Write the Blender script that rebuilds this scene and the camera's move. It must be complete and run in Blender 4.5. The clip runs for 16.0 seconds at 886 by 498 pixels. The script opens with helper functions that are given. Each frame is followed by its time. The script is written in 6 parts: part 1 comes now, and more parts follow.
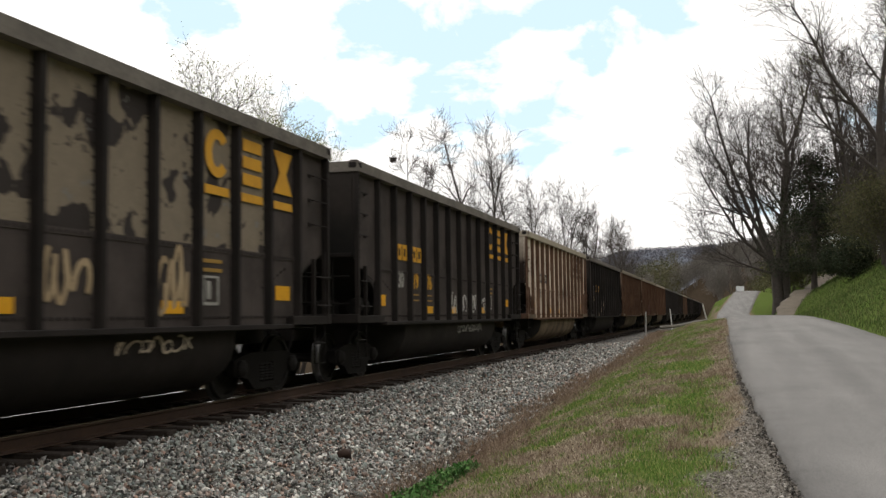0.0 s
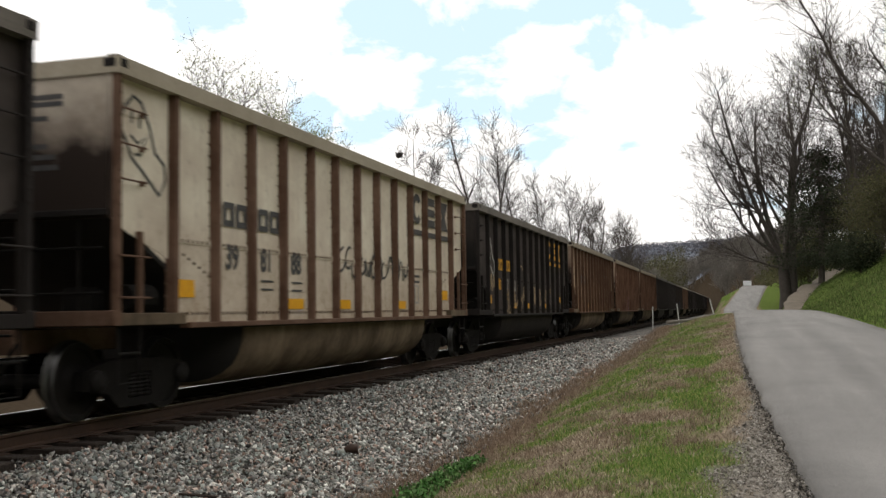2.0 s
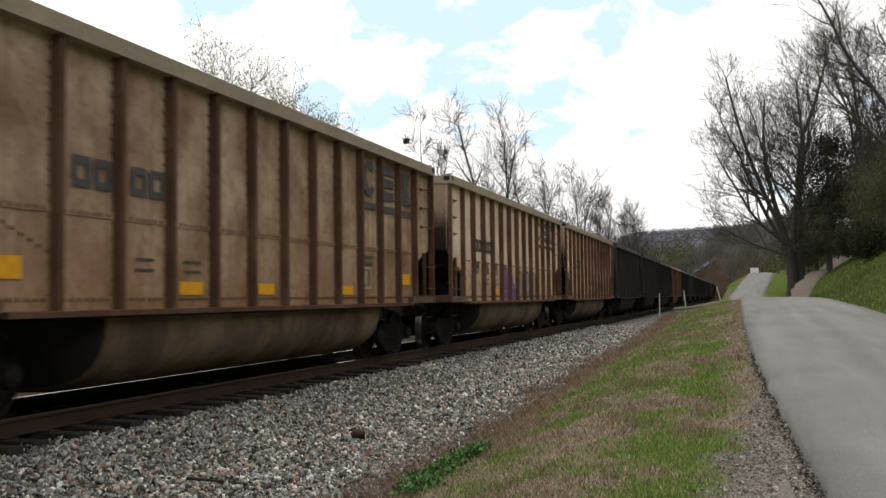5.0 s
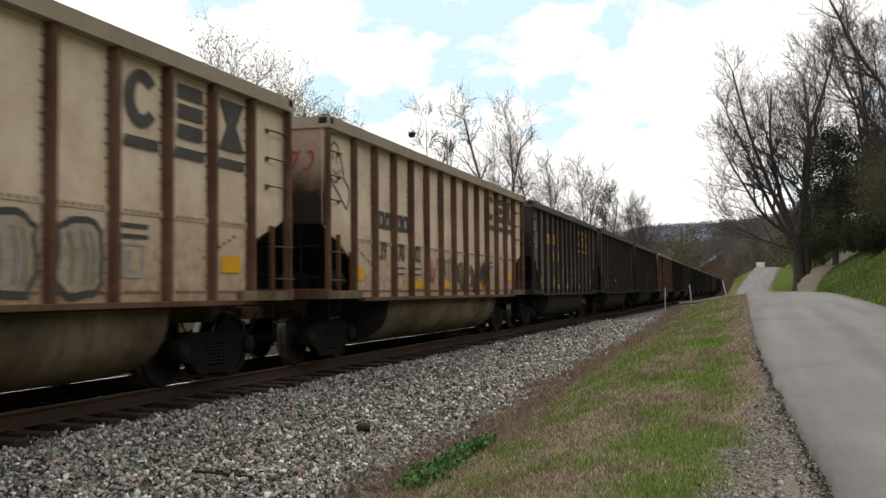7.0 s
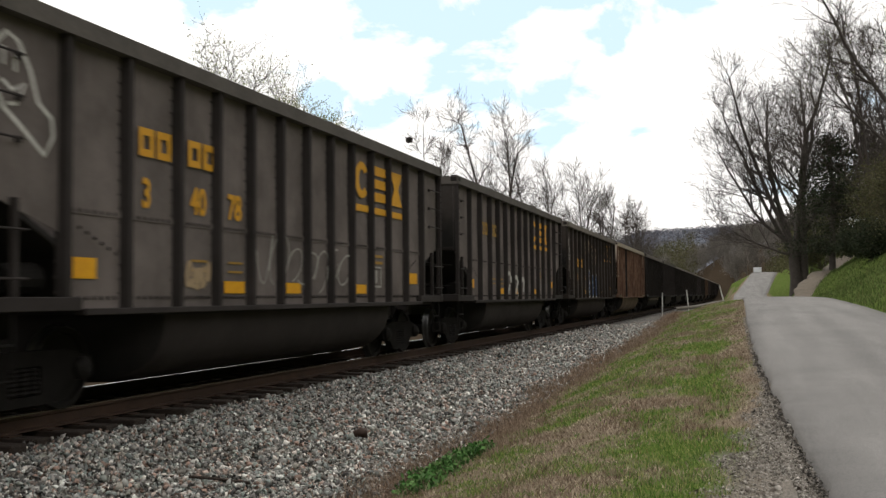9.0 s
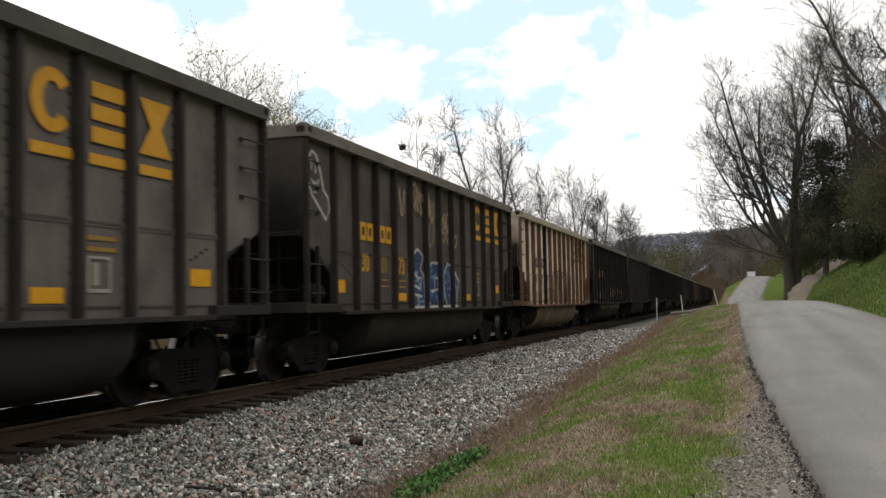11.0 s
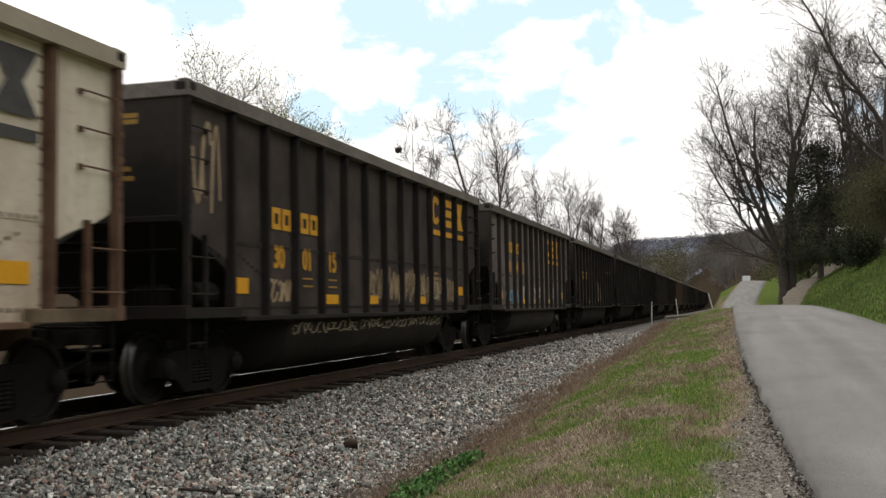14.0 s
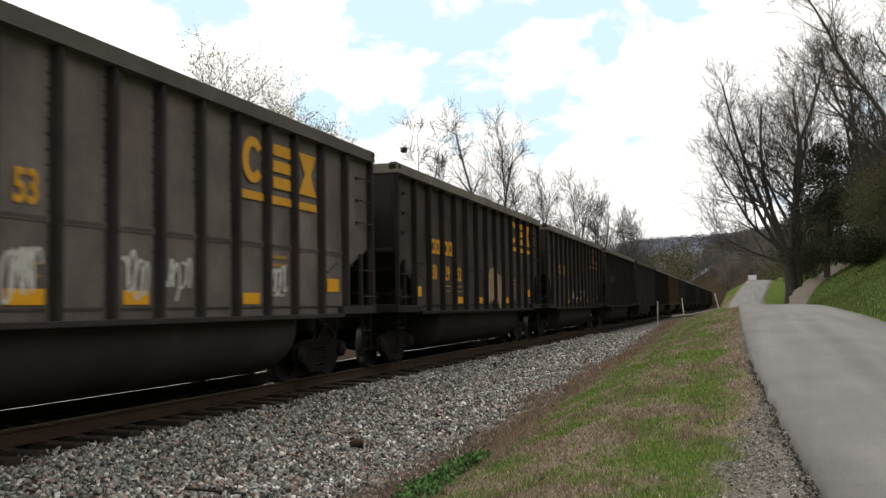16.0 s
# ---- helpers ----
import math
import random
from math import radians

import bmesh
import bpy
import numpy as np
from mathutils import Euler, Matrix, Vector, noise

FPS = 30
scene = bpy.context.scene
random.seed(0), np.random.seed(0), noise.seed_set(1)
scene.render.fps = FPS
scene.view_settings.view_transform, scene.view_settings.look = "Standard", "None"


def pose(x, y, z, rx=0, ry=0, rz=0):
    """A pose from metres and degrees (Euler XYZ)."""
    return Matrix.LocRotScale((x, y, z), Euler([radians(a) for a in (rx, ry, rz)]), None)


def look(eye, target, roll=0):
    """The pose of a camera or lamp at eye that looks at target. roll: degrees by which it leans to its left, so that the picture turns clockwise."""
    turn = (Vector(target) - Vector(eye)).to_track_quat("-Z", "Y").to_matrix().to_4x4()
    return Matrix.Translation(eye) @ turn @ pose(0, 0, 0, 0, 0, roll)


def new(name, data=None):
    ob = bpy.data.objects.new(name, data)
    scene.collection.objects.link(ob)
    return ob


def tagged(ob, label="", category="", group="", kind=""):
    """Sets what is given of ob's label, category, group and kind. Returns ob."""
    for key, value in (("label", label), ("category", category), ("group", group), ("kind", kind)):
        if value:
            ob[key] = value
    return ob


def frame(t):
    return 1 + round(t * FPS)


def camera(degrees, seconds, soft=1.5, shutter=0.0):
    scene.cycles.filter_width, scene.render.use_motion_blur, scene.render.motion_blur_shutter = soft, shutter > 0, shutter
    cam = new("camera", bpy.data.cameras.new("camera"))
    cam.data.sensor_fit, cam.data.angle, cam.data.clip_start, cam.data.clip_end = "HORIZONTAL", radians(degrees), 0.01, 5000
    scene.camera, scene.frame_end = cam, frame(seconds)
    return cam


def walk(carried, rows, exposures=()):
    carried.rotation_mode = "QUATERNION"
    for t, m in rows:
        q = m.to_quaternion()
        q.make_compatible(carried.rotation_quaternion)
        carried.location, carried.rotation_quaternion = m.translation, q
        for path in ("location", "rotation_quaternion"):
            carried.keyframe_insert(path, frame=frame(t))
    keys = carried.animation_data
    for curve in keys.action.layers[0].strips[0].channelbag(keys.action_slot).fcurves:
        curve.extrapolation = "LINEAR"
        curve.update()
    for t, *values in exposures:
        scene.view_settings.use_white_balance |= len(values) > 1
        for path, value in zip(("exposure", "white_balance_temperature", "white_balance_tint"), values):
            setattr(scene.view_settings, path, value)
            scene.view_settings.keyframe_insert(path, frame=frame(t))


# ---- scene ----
cam = camera(47.976, 16.0, soft=1.4, shutter=0.25)
EYE = (0.0, 0.0, 1.185)
# seconds, turn to the left, tilt up, roll, in degrees: a camera on one spot that drifts a little
TURNS = [
    (0.0, 15.798, 3.900, -0.789), (0.5, 15.843, 3.919, -0.859), (1.0, 15.892, 3.859, -0.777), (1.5, 16.007, 3.776, -0.732),
    (2.0, 16.175, 3.631, -0.893), (2.5, 16.211, 3.602, -0.918), (3.0, 16.265, 3.600, -0.969), (3.5, 16.321, 3.411, -0.878),
    (4.0, 16.377, 3.229, -0.799), (6.5, 16.875, 2.465, -0.618), (7.0, 16.902, 2.487, -0.576), (7.5, 16.940, 2.911, -0.581),
    (8.0, 16.966, 2.909, -0.527), (8.5, 16.945, 2.829, -0.561), (9.0, 16.737, 2.785, -0.612), (11.5, 16.342, 3.234, -1.200),
    (12.0, 16.260, 3.236, -1.238), (12.5, 16.224, 3.268, -1.334), (13.0, 16.207, 3.283, -1.233), (13.5, 16.176, 3.326, -1.104),
    (14.0, 16.132, 3.351, -0.902), (14.5, 16.127, 3.445, -1.015), (15.0, 16.171, 3.465, -0.889), (15.5, 16.265, 3.331, -0.925),
    (16.0, 16.453, 3.337, -0.954)]
walk(cam, [(t, pose(*EYE, 90 + tilt, 0, turn) @ pose(0, 0, 0, 0, 0, roll)) for t, turn, tilt, roll in TURNS], [(0, 0.0), (16, 0.0)])

# ---- light: bright broken cloud, a veiled sun ----
SUN_AZ, SUN_EL = radians(329), radians(68)
world = bpy.data.worlds.new("sky")
scene.world = world
world.use_nodes = True
wn, wl = world.node_tree.nodes, world.node_tree.links
wn.clear()


def wnode(kind, **values):
    n = wn.new(kind)
    for key, v in values.items():
        n.inputs[key].default_value = v
    return n


sky = wn.new("ShaderNodeTexSky")
sky.sky_type, sky.sun_disc, sky.sun_elevation, sky.sun_rotation = "NISHITA", False, SUN_EL, SUN_AZ
coord = wn.new("ShaderNodeTexCoord")
cloud = wnode("ShaderNodeTexNoise", Scale=11.0, Detail=9.0, Roughness=0.55, Distortion=0.3)
place = wn.new("ShaderNodeMapping")
place.inputs["Scale"].default_value = (1, 1, 1.7)
place.inputs["Location"].default_value = (0.63, 0.2, 0.13)
wl.new(coord.outputs["Generated"], place.inputs["Vector"])
wl.new(place.outputs["Vector"], cloud.inputs["Vector"])
# openings in the cloud: direction and radius of each
GAPS = [((-0.315, 0.905, 0.285), 0.06), ((-0.262, 0.936, 0.235), 0.085), ((-0.293, 0.923, 0.251), 0.05), ((-0.223, 0.941, 0.255), 0.06), ((-0.341, 0.916, 0.211), 0.055),
        ((-0.179, 0.969, 0.170), 0.04), ((-0.123, 0.950, 0.287), 0.07), ((-0.054, 0.956, 0.287), 0.06), ((-0.481, 0.827, 0.293), 0.06), ((-0.391, 0.899, 0.195), 0.03)]
opening = None
for centre, wide in GAPS:
    gap, gapr = wn.new("ShaderNodeVectorMath"), wn.new("ShaderNodeMapRange")
    gap.operation, gap.inputs[1].default_value, gapr.interpolation_type = "DISTANCE", centre, "SMOOTHSTEP"
    wl.new(coord.outputs["Generated"], gap.inputs[0])
    for key, v in (("From Min", 0.2 * wide), ("From Max", 1.2 * wide), ("To Min", -0.21), ("To Max", 0.0)):
        gapr.inputs[key].default_value = v
    wl.new(gap.outputs["Value"], gapr.inputs["Value"])
    if opening is None:
        opening = gapr.outputs["Result"]
    else:
        least = wn.new("ShaderNodeMath")
        least.operation = "MINIMUM"
        wl.new(opening, least.inputs[0])
        wl.new(gapr.outputs["Result"], least.inputs[1])
        opening = least.outputs[0]
puffs = wn.new("ShaderNodeMath")
puffs.operation, puffs.inputs[1].default_value, puffs.inputs[2].default_value = "MULTIPLY_ADD", 1.3, -0.04
wl.new(cloud.outputs["Fac"], puffs.inputs[0])
both = wn.new("ShaderNodeMath")
both.operation = "ADD"
wl.new(puffs.outputs[0], both.inputs[0])
wl.new(opening, both.inputs[1])
cover = wn.new("ShaderNodeValToRGB")
cover.color_ramp.elements[0].position, cover.color_ramp.elements[1].position = 0.39, 0.50
wl.new(both.outputs[0], cover.inputs["Fac"])
blue, white, mixed, out = wnode("ShaderNodeBackground", Strength=0.12), wnode("ShaderNodeBackground", Strength=1.22), wn.new("ShaderNodeMixShader"), wn.new("ShaderNodeOutputWorld")
white.inputs["Color"].default_value = (1.0, 0.975, 0.95, 1)
pale = wn.new("ShaderNodeMix")
pale.data_type = "RGBA"
pale.inputs["Factor"].default_value = 0.8
pale.inputs["B"].default_value = (6.9, 8.8, 10.0, 1)
wl.new(sky.outputs["Color"], pale.inputs["A"])
wl.new(pale.outputs["Result"], blue.inputs["Color"])
wl.new(cover.outputs["Color"], mixed.inputs["Fac"])
wl.new(blue.outputs[0], mixed.inputs[1])
wl.new(white.outputs[0], mixed.inputs[2])
wl.new(mixed.outputs[0], out.inputs["Surface"])

sun = new("sun", bpy.data.lights.new("sun", "SUN"))
sun.data.energy, sun.data.angle, sun.data.color = 1.1, radians(12), (1.0, 0.94, 0.85)
# high, from beyond the train
sun.matrix_world = look((-12, 20, 60), (0, 0, 0))


# ---- materials ----
def ramp(nt, fac, stops):
    r = nt.nodes.new("ShaderNodeValToRGB")
    e = r.color_ramp.elements
    while len(e) < len(stops):
        e.new(0.5)
    for el, (p, c) in zip(e, stops):
        el.position, el.color = p, (*c, 1)
    nt.links.new(fac, r.inputs["Fac"])
    return r.outputs["Color"]


def noise_tex(nt, vec, scale, detail=4, rough=0.55, stretch=None):
    n = nt.nodes.new("ShaderNodeTexNoise")
    n.inputs["Scale"].default_value, n.inputs["Detail"].default_value, n.inputs["Roughness"].default_value = scale, detail, rough
    if stretch:
        m = nt.nodes.new("ShaderNodeMapping")
        m.inputs["Scale"].default_value = stretch
        nt.links.new(vec, m.inputs["Vector"])
        vec = m.outputs["Vector"]
    nt.links.new(vec, n.inputs["Vector"])
    return n.outputs["Fac"]


def mixc(nt, fac, a, b, mode="MIX"):
    m = nt.nodes.new("ShaderNodeMix")
    m.data_type, m.blend_type = "RGBA", mode
    for key, v in (("Factor", fac), ("A", a), ("B", b)):
        if isinstance(v, (int, float)):
            m.inputs[key].default_value = v
        elif isinstance(v, tuple):
            m.inputs[key].default_value = (*v, 1)
        else:
            nt.links.new(v, m.inputs[key])
    return m.outputs["Result"]


def base(name, rough=0.8, metal=0.0, spec=0.5):
    mat = bpy.data.materials.new(name)
    mat.use_nodes = True
    nt = mat.node_tree
    b = nt.nodes["Principled BSDF"]
    b.inputs["Roughness"].default_value, b.inputs["Metallic"].default_value = rough, metal
    b.inputs["Specular IOR Level"].default_value = spec
    return mat, nt, b


def vec_of(nt, jitter=0.0):
    tc = nt.nodes.new("ShaderNodeTexCoord")
    if not jitter:
        return tc.outputs["Object"]
    oi = nt.nodes.new("ShaderNodeObjectInfo")
    mul = nt.nodes.new("ShaderNodeMath")
    mul.operation = "MULTIPLY"
    mul.inputs[1].default_value = jitter
    nt.links.new(oi.outputs["Random"], mul.inputs[0])
    add = nt.nodes.new("ShaderNodeVectorMath")
    nt.links.new(tc.outputs["Object"], add.inputs[0])
    nt.links.new(mul.outputs[0], add.inputs[1])
    return add.outputs[0]


def bump(nt, b, fac, strength, distance=0.02):
    n = nt.nodes.new("ShaderNodeBump")
    n.inputs["Strength"].default_value, n.inputs["Distance"].default_value = strength, distance
    nt.links.new(fac, n.inputs["Height"])
    nt.links.new(n.outputs["Normal"], b.inputs["Normal"])


def mottled(name, dark, light, scale=3.0, fine=40.0, rough=0.85, bumpy=0.3, dist=0.02, jitter=0.0, spec=0.4, metal=0.0, stretch=None):
    mat, nt, b = base(name, rough, metal, spec)
    v = vec_of(nt, jitter)
    big, small = noise_tex(nt, v, scale, 5, 0.6, stretch), noise_tex(nt, v, fine, 3, 0.6, stretch)
    c = ramp(nt, big, [(0.3, dark), (0.7, light)])
    c = mixc(nt, 0.45, c, ramp(nt, small, [(0.25, dark), (0.75, light)]))
    nt.links.new(c, b.inputs["Base Color"])
    bump(nt, b, small, bumpy, dist)
    return mat


def wagon_paint(name, paint, grime, rust, rusty=0.3, streak=0.35, rough=0.72, foot=0.0):
    """Sprayed steel: dust clouds, downward streaks, rust blooms."""
    mat, nt, b = base(name, rough, 0.0, 0.10)
    v = vec_of(nt, 37.0)
    clouds = noise_tex(nt, v, 1.1, 6, 0.62)
    streaks = noise_tex(nt, v, 5.0, 4, 0.6, (1, 1.6, 0.10))
    spots = noise_tex(nt, v, 7.0, 8, 0.7)
    fine = noise_tex(nt, v, 60.0, 3, 0.6)
    c = ramp(nt, clouds, [(0.36, grime), (0.60, paint), (0.78, tuple(min(0.78, 1.15 * q + 0.004) for q in paint))])
    c = mixc(nt, ramp(nt, streaks, [(0.48, (0, 0, 0)), (0.75, (streak, streak, streak))]), c, grime)
    c = mixc(nt, ramp(nt, spots, [(0.58 - 0.1 * rusty, (0, 0, 0)), (0.74, (rusty, rusty, rusty))]), c, rust)
    if foot:
        # rust and road dirt that creep up from the foot of the sheet
        sep, hgt = nt.nodes.new("ShaderNodeSeparateXYZ"), nt.nodes.new("ShaderNodeMapRange")
        nt.links.new(vec_of(nt), sep.inputs[0])
        hgt.inputs["From Min"].default_value, hgt.inputs["From Max"].default_value = 2.5, 1.1
        nt.links.new(sep.outputs["Z"], hgt.inputs["Value"])
        creep = nt.nodes.new("ShaderNodeMath")
        creep.operation = "MULTIPLY"
        nt.links.new(hgt.outputs["Result"], creep.inputs[0])
        nt.links.new(ramp(nt, spots, [(0.3, (0.3 * foot, 0.3 * foot, 0.3 * foot)), (0.65, (foot, foot, foot))]), creep.inputs[1])
        c = mixc(nt, creep.outputs[0], c, (0.27, 0.145, 0.065))
    c = mixc(nt, 0.12, c, ramp(nt, fine, [(0.3, (0.0, 0.0, 0.0)), (0.7, (0.5, 0.48, 0.45))]), "OVERLAY")
    nt.links.new(c, b.inputs["Base Color"])
    r = nt.nodes.new("ShaderNodeMapRange")
    r.inputs["To Min"].default_value, r.inputs["To Max"].default_value = rough - 0.15, rough + 0.15
    nt.links.new(spots, r.inputs["Value"])
    nt.links.new(r.outputs["Result"], b.inputs["Roughness"])
    bump(nt, b, clouds, 0.25, 0.03)
    return mat


def islands(name, colours, rough=0.9, spec=0.12, glow=0.0):
    mat, nt, b = base(name, rough, 0.0, spec)
    g = nt.nodes.new("ShaderNodeNewGeometry")
    n = len(colours)
    c = ramp(nt, g.outputs["Random Per Island"], [((i + 0.5) / n, q) for i, q in enumerate(colours)])
    f = noise_tex(nt, vec_of(nt), 30.0, 3)
    c = mixc(nt, 0.35, c, ramp(nt, f, [(0.3, (0.1, 0.1, 0.1)), (0.7, (0.9, 0.9, 0.9))]), "OVERLAY")
    nt.links.new(c, b.inputs["Base Color"])
    if glow:
        # thin leaves let light through
        t, m = nt.nodes.new("ShaderNodeBsdfTranslucent"), nt.nodes.new("ShaderNodeMixShader")
        m.inputs["Fac"].default_value = glow
        nt.links.new(c, t.inputs["Color"])
        nt.links.new(b.outputs[0], m.inputs[1])
        nt.links.new(t.outputs[0], m.inputs[2])
        nt.links.new(m.outputs[0], nt.nodes["Material Output"].inputs["Surface"])
    return mat


RUST = (0.075, 0.036, 0.020)
PAINT = {
    "black": wagon_paint("black_wagon_paint", (0.072, 0.059, 0.054), (0.041, 0.034, 0.031), (0.08, 0.052, 0.038), 0.25, 0.3),
    "grey": wagon_paint("faded_black_wagon_paint", (0.175, 0.150, 0.140), (0.110, 0.094, 0.087), (0.12, 0.088, 0.066), 0.25, 0.4),
    "dusty": wagon_paint("dust_browned_black_paint", (0.115, 0.098, 0.088), (0.072, 0.061, 0.054), (0.11, 0.078, 0.056), 0.3, 0.4),
    "cream": wagon_paint("cream_wagon_paint", (0.71, 0.65, 0.54), (0.57, 0.50, 0.40), (0.17, 0.095, 0.05), 0.35, 0.5, foot=0.55),
    "tan": wagon_paint("tan_wagon_paint", (0.72, 0.615, 0.485), (0.58, 0.475, 0.355), (0.17, 0.085, 0.045), 0.35, 0.5, foot=0.9),
    "rusty": wagon_paint("rust_streaked_beige_paint", (0.47, 0.36, 0.26), (0.23, 0.145, 0.095), (0.13, 0.06, 0.035), 0.7, 0.9, foot=1.0),
    "brown": wagon_paint("brown_wagon_paint", (0.20, 0.145, 0.10), (0.11, 0.08, 0.055), (0.10, 0.055, 0.03), 0.5, 0.6),
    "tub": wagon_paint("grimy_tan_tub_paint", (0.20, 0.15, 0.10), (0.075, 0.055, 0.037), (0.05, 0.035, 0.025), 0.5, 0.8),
    }


def primer_patch():
    """Beige primer that has flaked to black paint and bare grey in ragged islands."""
    mat, nt, b = base("primer_beige_patch", 0.75, 0.0, 0.12)
    v = vec_of(nt, 23.0)
    flake, bits, fine = noise_tex(nt, v, 1.5, 4, 0.5), noise_tex(nt, v, 4.0, 6, 0.62), noise_tex(nt, v, 30.0, 3)
    c = ramp(nt, bits, [(0.3, (0.19, 0.155, 0.115)), (0.7, (0.25, 0.205, 0.15))])
    c = mixc(nt, ramp(nt, flake, [(0.545, (0, 0, 0)), (0.555, (1, 1, 1))]), c, (0.040, 0.033, 0.030))
    c = mixc(nt, ramp(nt, bits, [(0.62, (0, 0, 0)), (0.635, (0.9, 0.9, 0.9))]), c, (0.034, 0.028, 0.026))
    c = mixc(nt, ramp(nt, bits, [(0.35, (0.8, 0.8, 0.8)), (0.365, (0, 0, 0))]), c, (0.20, 0.19, 0.175))
    c = mixc(nt, 0.12, c, ramp(nt, fine, [(0.3, (0, 0, 0)), (0.7, (0.5, 0.5, 0.5))]), "OVERLAY")
    nt.links.new(c, b.inputs["Base Color"])
    bump(nt, b, bits, 0.2, 0.02)
    return mat


PAINT["patch"] = primer_patch()
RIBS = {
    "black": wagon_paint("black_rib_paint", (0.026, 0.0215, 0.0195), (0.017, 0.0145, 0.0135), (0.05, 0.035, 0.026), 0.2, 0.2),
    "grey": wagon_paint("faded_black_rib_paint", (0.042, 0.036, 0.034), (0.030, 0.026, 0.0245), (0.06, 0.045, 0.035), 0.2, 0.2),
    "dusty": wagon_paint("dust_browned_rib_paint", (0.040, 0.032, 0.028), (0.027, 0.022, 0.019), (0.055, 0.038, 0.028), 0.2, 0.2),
    "cream": wagon_paint("rusty_cream_rib_paint", (0.17, 0.105, 0.074), (0.09, 0.05, 0.033), RUST, 0.7, 0.6),
    "tan": wagon_paint("rusty_tan_rib_paint", (0.155, 0.09, 0.06), (0.09, 0.046, 0.03), RUST, 0.75, 0.6),
    "rusty": wagon_paint("deep_rust_rib_paint", (0.12, 0.070, 0.045), (0.07, 0.038, 0.025), RUST, 0.8, 0.6),
    "brown": wagon_paint("rusty_brown_rib_paint", (0.10, 0.065, 0.042), (0.07, 0.042, 0.028), RUST, 0.6, 0.5),
}
CHORD = {
    "black": mottled("dusty_black_chord", (0.055, 0.047, 0.040), (0.21, 0.185, 0.155), 1.5, 20, 0.8, 0.2, 0.01, 11),
    "grey": mottled("dusty_dark_chord", (0.045, 0.039, 0.034), (0.11, 0.096, 0.083), 1.5, 20, 0.8, 0.2, 0.01, 11),
    "dusty": mottled("dust_browned_chord", (0.07, 0.06, 0.05), (0.20, 0.175, 0.145), 1.5, 20, 0.8, 0.2, 0.01, 11),
    "cream": mottled("dusty_cream_chord", (0.26, 0.22, 0.16), (0.40, 0.35, 0.27), 1.5, 20, 0.8, 0.2, 0.01, 11),
    "tan": mottled("dusty_tan_chord", (0.22, 0.18, 0.13), (0.36, 0.30, 0.22), 1.5, 20, 0.8, 0.2, 0.01, 11),
    "rusty": mottled("dusty_beige_chord", (0.19, 0.155, 0.11), (0.34, 0.29, 0.22), 1.5, 20, 0.8, 0.2, 0.01, 11),
    "brown": mottled("dusty_brown_chord", (0.11, 0.085, 0.06), (0.20, 0.16, 0.12), 1.5, 20, 0.8, 0.2, 0.01, 11),
}
